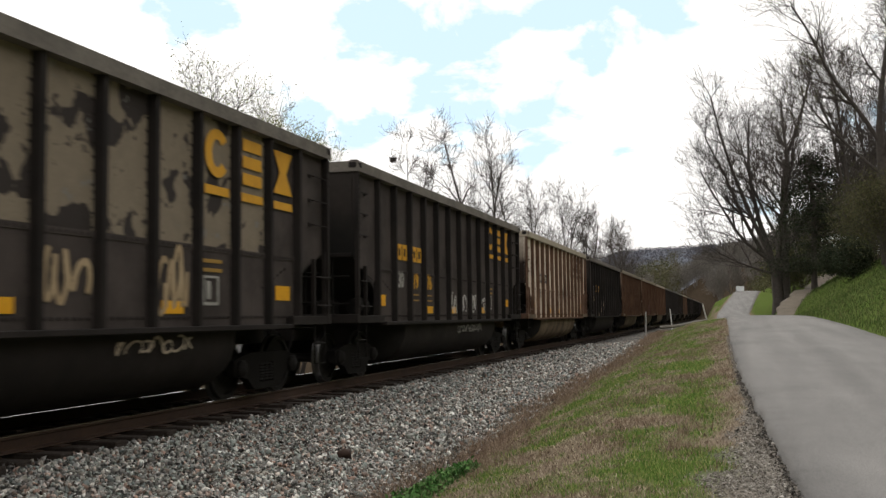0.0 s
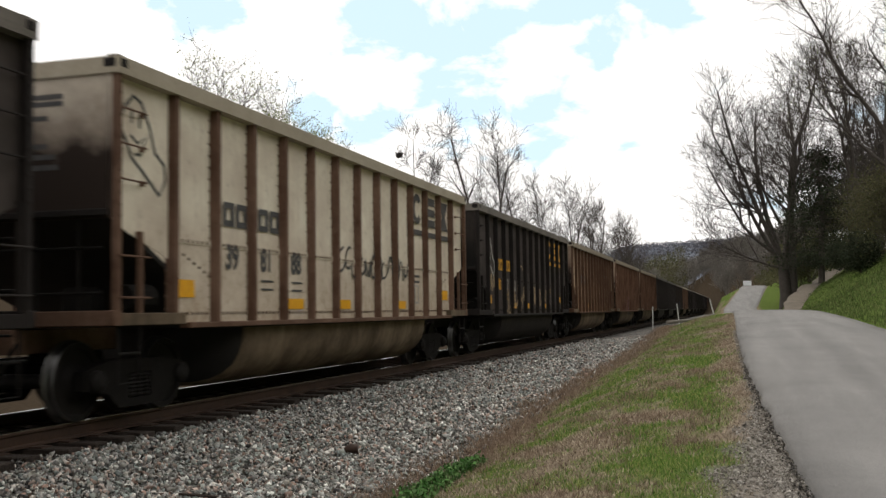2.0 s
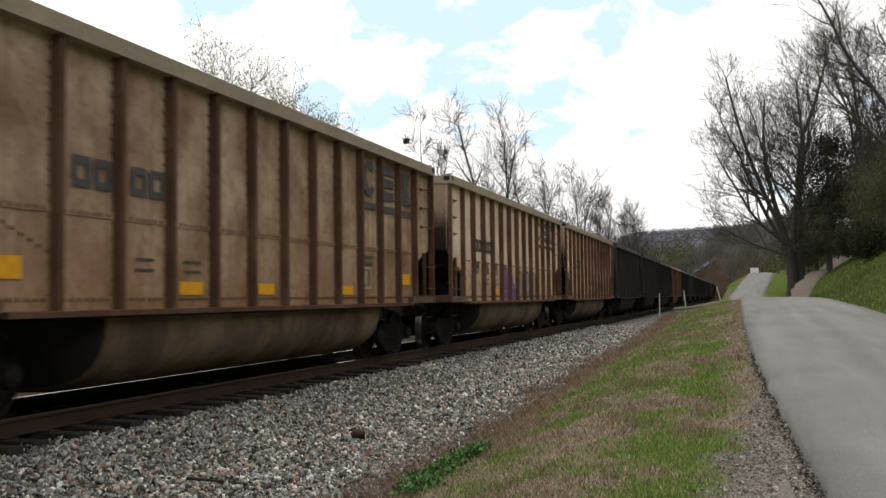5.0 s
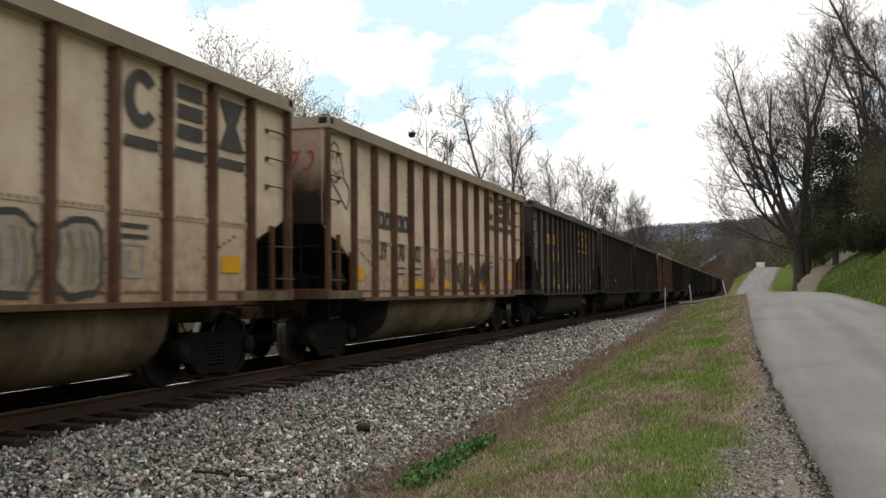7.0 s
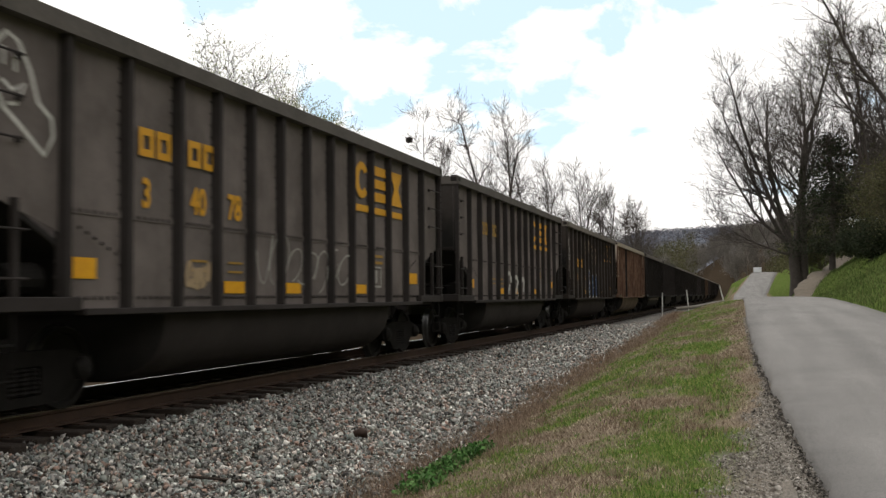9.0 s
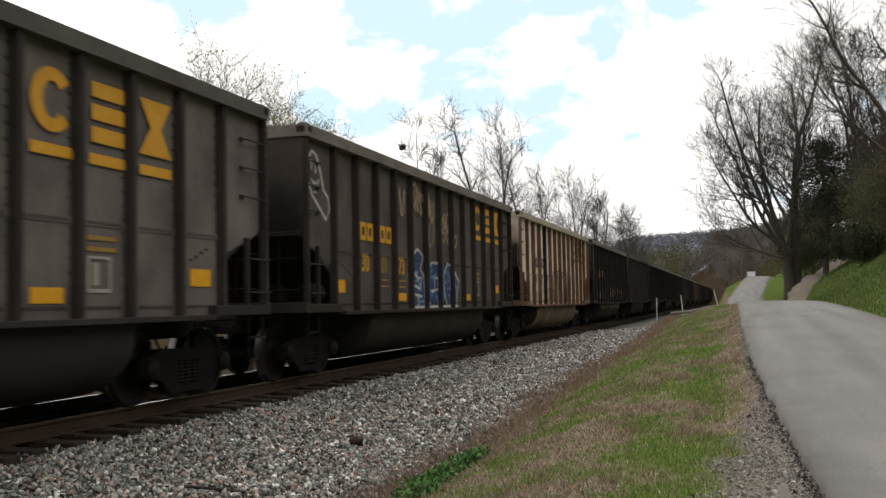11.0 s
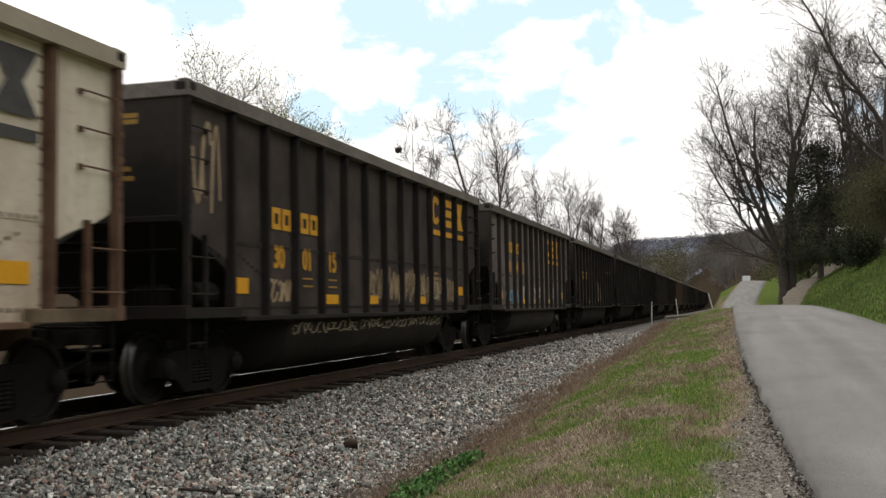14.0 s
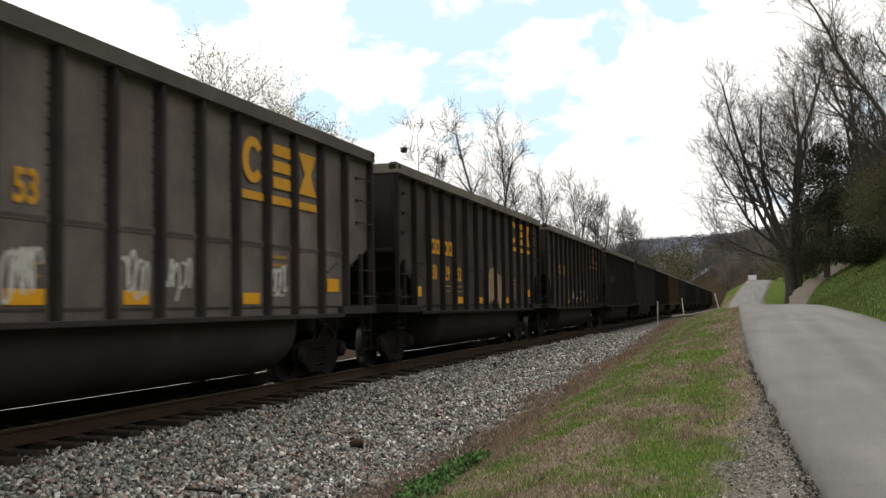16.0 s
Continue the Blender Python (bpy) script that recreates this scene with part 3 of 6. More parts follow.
def make_road():
    rows = []
    for y in grid_axis([(-120, 0, 6), (0, 24, 0.12), (24, 60, 0.5), (60, 240, 2.5)]):
        left, z = float(np.interp(y, ST_Y, ST_LEFT)), float(road_z(y))
        wob = 0.06 * lump(0, y, 0.8) + 0.035 * lump(0, y, 0.22, 4.0) if y < 60 else 0
        rows.append((left + wob, left + ROAD_W - wob, y, z))
    tagged(strip("road", asphalt(), rows, 0.02, 8), "narrow worn grey asphalt country road", "road", kind="structure")
    dirt = mottled("pale_driveway_dirt", (0.09, 0.072, 0.054), (0.165, 0.14, 0.108), 1.5, 25, 0.95, 0.4, 0.02)
    rows = []
    for i in range(41):
        u = i / 40
        x, y = 2.9 + 5.9 * u ** 1.2, 56 + 34 * u
        wob = 0.35 * lump(x, y, 1.7, 3.0)
        rows.append((x - 1.0 + wob, x + 1.1 + 0.8 * lump(x, y, 2.3, 9.0), y, ground_z(x, y)))
    tagged(strip("driveway", dirt, rows, 0.07, 4), "bare dirt driveway that climbs the grass bank", "driveway", kind="structure")


# ---- track ----
def rail_profile(x):
    return [(x - 0.07, -0.178), (x + 0.07, -0.178), (x + 0.07, -0.160), (x + 0.012, -0.145), (x + 0.012, -0.045), (x + 0.036, -0.035), (x + 0.036, -0.004),
            (x - 0.036, -0.004), (x - 0.036, -0.035), (x - 0.012, -0.045), (x - 0.012, -0.145), (x - 0.07, -0.160)]


def make_track():
    track = tagged(new("railway_track"), "single railway track of rusty rails on old timber sleepers", "railway track", kind="structure")
    for side in (-1, 1):
        x = XC + side * 0.753
        bm = bmesh.new()
        prism(bm, rail_profile(x), "y", -60, 700)
        rail = part("rail", to_mesh("rail", bm, MAT["rail"]), track)
        part("rail_head", box_mesh("rail_head", [(x - 0.031, x + 0.031, -60, 700, -0.006, 0.0)], MAT["railhead"]), rail, label="polished bright running surface")
    ties = [box_mesh("sleeper", [(-1.295, 1.295, -0.115, 0.115, -0.36, -0.185)], MAT["tie"], 0.012) for _ in range(1)]
    plate = box_mesh("tie_plate", [(s * 0.753 - 0.19, s * 0.753 + 0.19, -0.09, 0.09, -0.186, -0.172) for s in (-1, 1)], MAT["rail"])
    rng = random.Random(5)
    for i in range(150):
        y = -6 + i * 0.52
        m = pose(XC + rng.uniform(-0.05, 0.05), y + rng.uniform(-0.03, 0.03), rng.uniform(-0.015, 0.005), 0, rng.uniform(-0.6, 0.6), rng.uniform(-1.5, 1.5))
        t = part("sleeper", ties[0], track, m)
        if 4 < y < 40:
            part("tie_plate", plate, t)
    far = [(XC - 1.29, XC + 1.29, y - 0.11, y + 0.11, -0.36, -0.185) for y in np.arange(72.2, 330, 0.52)]
    verts, faces = [], []
    for x0, x1, y0, y1, z0, z1 in far:
        k = len(verts)
        verts += [(x0, y0, z1), (x1, y0, z1), (x1, y1, z1), (x0, y1, z1), (x0, y0, z0), (x1, y0, z0), (x1, y1, z0), (x0, y1, z0)]
        faces += [(k, k + 1, k + 2, k + 3), (k, k + 4, k + 5, k + 1), (k + 1, k + 5, k + 6, k + 2)]
    tagged(part("far_sleepers", mesh_of("far_sleepers", verts, faces, MAT["tie"]), track), kind="stuff")


def bed_z(x, y):
    """Top of the crushed stone."""
    toe = float(np.interp(y, ST_Y, ST_TOE))
    z = float(np.interp(x, [-13.5, -11.2, -10.2, -9.6, -6.95, -6.55, -3.55], [-1.9, -1.15, -0.45, -0.25, -0.25, -0.27, toe]))
    return z + 0.03 * lump(x, y, 0.7, 2.0) + 0.02 * lump(x, y, 0.25, 6.0)


def make_ballast():
    xs, ys = list(np.arange(-13.5, -3.5, 0.25)), grid_axis([(-60, 5, 2.5), (5, 70, 0.5), (70, 700, 6)])
    verts = [(x, y, bed_z(x, y) - 0.03) for y in ys for x in xs]
    n = len(xs)
    faces = [(j * n + i, j * n + i + 1, (j + 1) * n + i + 1, (j + 1) * n + i) for j in range(len(ys) - 1) for i in range(n - 1)]
    mat, nt, b = base("crushed_stone_bed", 0.95, 0.0, 0.05)
    v = vec_of(nt)
    vor = nt.nodes.new("ShaderNodeTexVoronoi")
    vor.inputs["Scale"].default_value = 17.0
    nt.links.new(v, vor.inputs["Vector"])
    c = ramp(nt, vor.outputs["Color"], [(0.15, (0.04, 0.038, 0.035)), (0.5, (0.10, 0.096, 0.09)), (0.85, (0.24, 0.23, 0.215))])
    c = mixc(nt, ramp(nt, noise_tex(nt, v, 0.5, 4), [(0.45, (0, 0, 0)), (0.7, (0.5, 0.5, 0.5))]), c, (0.15, 0.115, 0.095))
    # near-black mix from the near sleeper ends on, under the rails and beyond
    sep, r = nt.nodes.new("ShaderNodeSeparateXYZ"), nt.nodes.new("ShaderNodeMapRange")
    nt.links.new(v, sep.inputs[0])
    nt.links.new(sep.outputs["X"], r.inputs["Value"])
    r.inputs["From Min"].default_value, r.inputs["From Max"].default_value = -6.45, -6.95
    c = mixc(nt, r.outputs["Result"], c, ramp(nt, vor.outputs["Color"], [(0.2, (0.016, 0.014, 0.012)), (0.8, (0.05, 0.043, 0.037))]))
    nt.links.new(c, b.inputs["Base Color"])
    bump(nt, b, vor.outputs["Distance"], 0.8, 0.04)
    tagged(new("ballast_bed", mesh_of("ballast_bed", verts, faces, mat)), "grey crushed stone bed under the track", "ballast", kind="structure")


ICO_V = np.array([(0, 0, 1), (0.894, 0, 0.447), (0.276, 0.851, 0.447), (-0.724, 0.526, 0.447), (-0.724, -0.526, 0.447), (0.276, -0.851, 0.447),
                  (0.724, 0.526, -0.447), (-0.276, 0.851, -0.447), (-0.894, 0, -0.447), (-0.276, -0.851, -0.447), (0.724, -0.526, -0.447)])
ICO_F = np.array([(0, 1, 2), (0, 2, 3), (0, 3, 4), (0, 4, 5), (0, 5, 1), (1, 6, 2), (2, 7, 3), (3, 8, 4), (4, 9, 5), (5, 10, 1), (2, 6, 7), (3, 7, 8), (4, 8, 9), (5, 9, 10), (1, 10, 6)])


def scatter_stones(name, places, sizes, mat, seed):
    rng = np.random.RandomState(seed)
    n = len(places)
    v = ICO_V[None] * rng.uniform(0.35, 1.5, (n, 11, 1)) * rng.uniform(0.45, 1.35, (n, 1, 3))
    for p, q in ((0, 1), (1, 2), (0, 2)):
        a = rng.uniform(0, 6.283, n)
        c, s = np.cos(a)[:, None], np.sin(a)[:, None]
        u, w = v[..., p] * c - v[..., q] * s, v[..., p] * s + v[..., q] * c
        v[..., p], v[..., q] = u, w
    v = v * sizes[:, None, None] + np.asarray(places)[:, None, :]
    f = ICO_F[None] + 11 * np.arange(n)[:, None, None]
    return new(name, tri_mesh(name, v.reshape(-1, 3), f.reshape(-1, 3), mat))


def make_stones():
    rng = np.random.RandomState(3)
    pts, size = [], []
    for y0, y1, dens, r in ((6.5, 14, 760, 0.0245), (14, 24, 470, 0.027), (24, 48, 190, 0.034)):
        n = int((y1 - y0) * 3.7 * dens)
        for x, y in zip(rng.uniform(-6.9, -3.5, n), rng.uniform(y0, y1, n)):
            if -6.75 > x and rng.rand() < 0.55:
                continue
            if x > -3.85 - 0.5 * lump(0, y, 1.5, 7.0) and rng.rand() < 0.7:
                continue
            pts.append((x, y, bed_z(x, y) + rng.uniform(-0.016, 0.016)))
            size.append(r * rng.uniform(0.45, 1.5))
    ob = scatter_stones("ballast_stones", pts, np.array(size), MAT["stone"], 4)
    tagged(ob, "loose angular grey ballast stones on the track's shoulder", "ballast", kind="stuff")
    # a darker, larger stone that lies on the shoulder
    rock = scatter_stones("rock", [(-4.73, 11.92, bed_z(-4.73, 11.92) + 0.05)], np.array([0.09]), MAT["rail"], 8)
    tagged(rock, "rust-brown rock lying on the grey ballast", "rock")
    # gravel that spills from the road's edge
    pts, size = [], []
    while len(pts) < 15000:
        y = 6.3 + 24 * rng.rand() ** 2.4
        left = float(np.interp(y, ST_Y, ST_LEFT))
        x = left + 0.02 - 1.1 * rng.rand()
        if grit(x, y) < 0.9 * rng.rand():
            continue
        pts.append((x, y, ground_z(x, y) + 0.003))
        size.append(rng.uniform(0.004, 0.014) if rng.rand() < 0.96 else rng.uniform(0.015, 0.03))
    tagged(scatter_stones("roadside_gravel", pts, np.array(size), MAT["gravel"], 6), "pale gravel spilled along the broken road edge", "gravel", kind="stuff")


def make_road_edge():
    """Asphalt crumbs added along the broken lip; dark colour stands for its shadow."""
    rng = np.random.RandomState(31)
    pts, size = [], []
    for _ in range(900):
        y = 6.2 + 12 * rng.rand() ** 1.8
        x = float(np.interp(y, ST_Y, ST_LEFT)) + 0.06 * lump(0, y, 0.8) + 0.035 * lump(0, y, 0.22, 4.0) - 0.03 + rng.normal(0, 0.028)
        pts.append((x, y, float(road_z(y)) - 0.05 - 0.3 * abs(rng.normal(0, 0.05))))
        size.append(rng.uniform(0.005, 0.015))
    tagged(scatter_stones("road_edge_crumbs", pts, np.array(size), MAT["crumb"], 16), "asphalt crumbs darkened for the shadow along the broken road edge", "rubble", kind="stuff")


def blades(name, pts, heights, widths, mat, seed, lean=0.5):
    """Tufts: every blade one bent pair of triangles."""
    rng = np.random.RandomState(seed)
    n = len(pts)
    p = np.asarray(pts, float)
    a, b = rng.uniform(0, 6.283, n), rng.uniform(0, 6.283, n)
    side = np.stack([np.cos(a), np.sin(a), 0 * a], -1) * widths[:, None]
    tip = np.stack([np.cos(b) * lean * rng.rand(n), np.sin(b) * lean * rng.rand(n), np.ones(n)], -1) * heights[:, None]
    v = np.stack([p - side, p + side, p + tip * 0.55 + side * 0.6 + np.array([0, 0, 0.0]), p + tip * (1, 1, 0.95)], 1)
    f = np.array([(0, 1, 2), (0, 2, 3)])[None] + 4 * np.arange(n)[:, None, None]
    return new(name, tri_mesh(name, v.reshape(-1, 3), f.reshape(-1, 3), mat))


def make_grass():
    rng = np.random.RandomState(11)
    green, dry, weed = [], [], []
    while len(green) + len(dry) < 190000:
        y = 6.0 + 50 * rng.rand() ** 1.9
        left = float(np.interp(y, ST_Y, ST_LEFT))
        x = rng.uniform(-3.5, left - 0.03)
        edge = left - x
        g = turf(x, y)
        if grit(x, y) > 0.55 * rng.rand():
            continue
        (green if g + rng.normal(0, 0.16) > 0 else dry).append((x, y, ground_z(x, y) - 0.01))
    for _ in range(34000):
        y = 6.5 + 52 * rng.rand() ** 1.6
        x = -3.5 + rng.normal(0, 0.2) + 0.25 * lump(0, y, 2.5, 7.0)
        if lump(x, y, 0.6, 3.0) > -0.25:
            weed.append((x, y, max(ground_z(x, y), bed_z(x, y) if x < -3.55 else -9) - 0.01))
    far = lambda pts: np.array([1 + 0.02 * max(0, p[1] - 10) for p in pts])
    h = far(green)
    tagged(blades("grass", green, rng.uniform(0.02, 0.075, len(green)), 0.0055 * h, MAT["blade"], 1, 1.0), "short patchy green spring grass on the verge", "grass", kind="stuff")
    h = far(dry)
    tagged(blades("dry_grass", dry, rng.uniform(0.015, 0.06, len(dry)), 0.006 * h, MAT["dry"], 2, 1.4), "matted straw-coloured dead grass on the verge", "grass", kind="stuff")
    h = far(weed)
    tagged(blades("dead_weeds", weed, rng.uniform(0.05, 0.20, len(weed)), 0.003 * h, MAT["weed"], 3, 1.1), "brown dead weeds along the foot of the ballast", "weeds", kind="stuff")
    tuft = []
    while len(tuft) < 15000:
        y = 6.5 + 44 * rng.rand() ** 1.8
        left = float(np.interp(y, ST_Y, ST_LEFT))
        cx = rng.uniform(-3.2, left - 0.1)
        if grit(cx, y) > 0.2 or lump(cx, y, 1.6, 33.0) < 0.0:
            continue
        for _ in range(26):
            x, yy = cx + rng.normal(0, 0.06), y + rng.normal(0, 0.06)
            tuft.append((x, yy, ground_z(x, yy) - 0.01))
    tagged(blades("dead_tufts", tuft, rng.uniform(0.04, 0.13, len(tuft)), 0.0035 * far(tuft), MAT["weed"], 5, 1.0), "brown tufts of dead grass standing on the verge", "grass", kind="stuff")
    # a clump of broad-leaved weeds in the ditch
    pts = []
    for _ in range(260):
        y = rng.uniform(9.6, 12.6)
        x = -3.30 + rng.normal(0, 0.07) + 0.1 * lump(0, y, 0.8, 5.0)
        pts.append(Vector((x, y, ground_z(x, y) + rng.uniform(0.02, 0.10))))
    tagged(new("ditch_weeds", tri_mesh("ditch_weeds", *leaf_cloud(pts, 12, 0.06, 0.035, 7, 0.5), MAT["fresh"])), "fresh green broad-leaved weeds in the ditch", "weeds", kind="stuff")
    # the grass bank beyond the road
    bank, n = [], 0
    for _ in range(45000):
        y = 24 + 60 * rng.rand() ** 1.3
        right = float(np.interp(y, ST_Y, ST_LEFT)) + ROAD_W
        x = right + 0.15 + 7 * rng.rand()
        bank.append((x, y, ground_z(x, y) - 0.01))
    tagged(blades("bank_grass", bank, rng.uniform(0.06, 0.22, len(bank)), np.full(len(bank), 0.010), MAT["bank_blade"], 4, 0.8), "longer green grass on the bank beyond the road", "grass", kind="stuff")


make_ground()
make_road()
make_track()
make_ballast()


# ---- trees ----
def grow(seed, height, spread, trunk_r, stems=1, levels=4, fork=0.35, droop=0.0, twig=0.010, dense=1.0, limbs=(), bole=()):
    """Limbs as a list of (start, end, r0, r1), from the ground up."""
    rng = random.Random(seed)
    segs, tips = [(Vector(a), Vector(b), r0, r1) for a, b, r0, r1 in bole], []

    def branch(p, d, length, r, level):
        n = max(2, int(5 - level)) if level else 7
        step = length / n
        r_end = max(twig * 0.6, r * (0.35 if level else 0.30))
        for i in range(n):
            t0, t1 = i / n, (i + 1) / n
            bend = (0.08, 0.13, 0.11, 0.10, 0.10, 0.10)[level]
            d = (d + Vector((rng.gauss(0, bend), rng.gauss(0, bend), rng.gauss(0, bend) + (0.07 if level else 0.03) - droop * (level > 1)))).normalized()
            q = p + d * step
            segs.append((p, q, r + (r_end - r) * t0, r + (r_end - r) * t1))
            if level < levels and (i > 0 or level) and (level or i >= n * fork - 1):
                kids = 2 if level == 0 or rng.random() < (0.75 if level < 3 else 0.1) * dense else 1
                if level > 2 and rng.random() < 0.35:
                    kids = 0
                for _ in range(kids):
                    out = Vector((rng.gauss(0, 1), rng.gauss(0, 1), rng.gauss(0.15, 0.5)))
                    out = (out - d * out.dot(d)).normalized()
                    ang = rng.uniform(0.42, 0.9) if level < 2 else rng.uniform(0.4, 0.95)
                    kd = (d * math.cos(ang) + out * math.sin(ang)).normalized()
                    if level == 0:
                        kl = spread * rng.uniform(0.65, 1.1) * (1.15 - 0.65 * t1)
                    else:
                        kl = length * (rng.uniform(0.42, 0.68) if level < 2 else rng.uniform(0.5, 0.85))
                    branch(q, kd, kl, max(twig, (r + (r_end - r) * t1) * rng.uniform(0.45, 0.65)), level + 1)
            p = q
        if level >= levels - 1:
            tips.append(p)

    for start, way, length, r in limbs:
        branch(Vector(start), Vector(way).normalized(), length, r, 0)
    for s in range(0 if limbs else stems):
        a = 6.283 * (s + rng.random() * 0.6) / stems
        tilt = 0.0 if stems == 1 else rng.uniform(0.08, 0.22)
        d = Vector((math.cos(a) * tilt, math.sin(a) * tilt, 1)).normalized()
        base_p = Vector((math.cos(a), math.sin(a), 0)) * (trunk_r * 0.7 if stems > 1 else 0)
        branch(base_p - Vector((0, 0, 0.3)), d, height * rng.uniform(0.82, 1.0), trunk_r * rng.uniform(0.75, 1.0), 0)
    return segs, tips


def tubes(segs, sides=None):
    """Numpy points and triangles of tapering tubes, thick ones with more sides."""
    vs, fs, k = [], [], 0
    for n in (8, 5, 3):
        pick = [s for s in segs if (n == 8 and s[2] > 0.08) or (n == 5 and 0.025 < s[2] <= 0.08) or (n == 3 and s[2] <= 0.025)]
        if not pick:
            continue
        a = np.array([s[0] for s in pick])
        b = np.array([s[1] for s in pick])
        d = b - a
        d /= np.linalg.norm(d, axis=1)[:, None] + 1e-9
        ref = np.where(np.abs(d[:, 2:3]) > 0.9, np.array([[1.0, 0, 0]]), np.array([[0, 0, 1.0]]))
        u = np.cross(d, ref)
        u /= np.linalg.norm(u, axis=1)[:, None]
        w = np.cross(d, u)
        ang = 6.2832 * np.arange(n) / n
        ring = u[:, None] * np.cos(ang)[None, :, None] + w[:, None] * np.sin(ang)[None, :, None]
        r0, r1 = np.array([s[2] for s in pick]), np.array([s[3] for s in pick])
        v = np.concatenate([a[:, None] + ring * r0[:, None, None], b[:, None] + ring * r1[:, None, None]], 1)
        i = np.arange(n)
        j = (i + 1) % n
        f = np.concatenate([np.stack([i, j, j + n], -1), np.stack([i, j + n, i + n], -1)])
        f = f[None] + k + 2 * n * np.arange(len(pick))[:, None, None]
        vs.append(v.reshape(-1, 3))
        fs.append(f.reshape(-1, 3))
        k += len(pick) * 2 * n
    return np.concatenate(vs), np.concatenate(fs)


def leaf_cloud(places, per, reach, size, seed, flat=1.0):
    rng = np.random.RandomState(seed)
    p = np.repeat(np.array([tuple(t) for t in places]), per, 0)
    n = len(p)
    p = p + rng.normal(0, reach, (n, 3)) * (1, 1, flat)
    a, b = rng.normal(0, 1, (n, 3)), rng.normal(0, 1, (n, 3))
    a /= np.linalg.norm(a, axis=1)[:, None]
    b = np.cross(a, b)
    b /= np.linalg.norm(b, axis=1)[:, None]
    s = size * rng.uniform(0.5, 1.3, n)[:, None]
    v = np.stack([p - a * s, p + b * s * 0.6, p + a * s, p - b * s * 0.6], 1)
    f = np.array([(0, 1, 2), (0, 2, 3)])[None] + 4 * np.arange(n)[:, None, None]
    return v.reshape(-1, 3), f.reshape(-1, 3)


def tree(name, label, x, y, height, spread, trunk_r, seed, stems=1, levels=4, fork=0.35, bark="bark", leaves=None, per=0, reach=0.25, leaf=0.05, twig=0.010, droop=0.0, dense=1.0, group="", limbs=(), bole=()):
    segs, tips = grow(seed, height, spread, trunk_r, stems, levels, fork, droop, twig, dense, limbs, bole)
    thing = tagged(new(name), label, "tree", group)
    thing.matrix_basis = pose(x, y, ground_z(x, y))
    limbs = [s for s in segs if s[2] > 0.03]
    twigs = [s for s in segs if s[2] <= 0.03]
    part("trunk", tri_mesh("trunk", *tubes(limbs), MAT[bark]), thing)
    if twigs:
        part("crown", tri_mesh("crown", *tubes(twigs), MAT[bark]), thing, label="bare fine twigs" if not leaves else "twigs just breaking into leaf")
    if leaves:
        part("leaves", tri_mesh("leaves", *leaf_cloud(tips, per, reach, leaf, seed), MAT[leaves]), thing, label="sparse small new leaves" if leaves == "leafy" else "")
    return thing


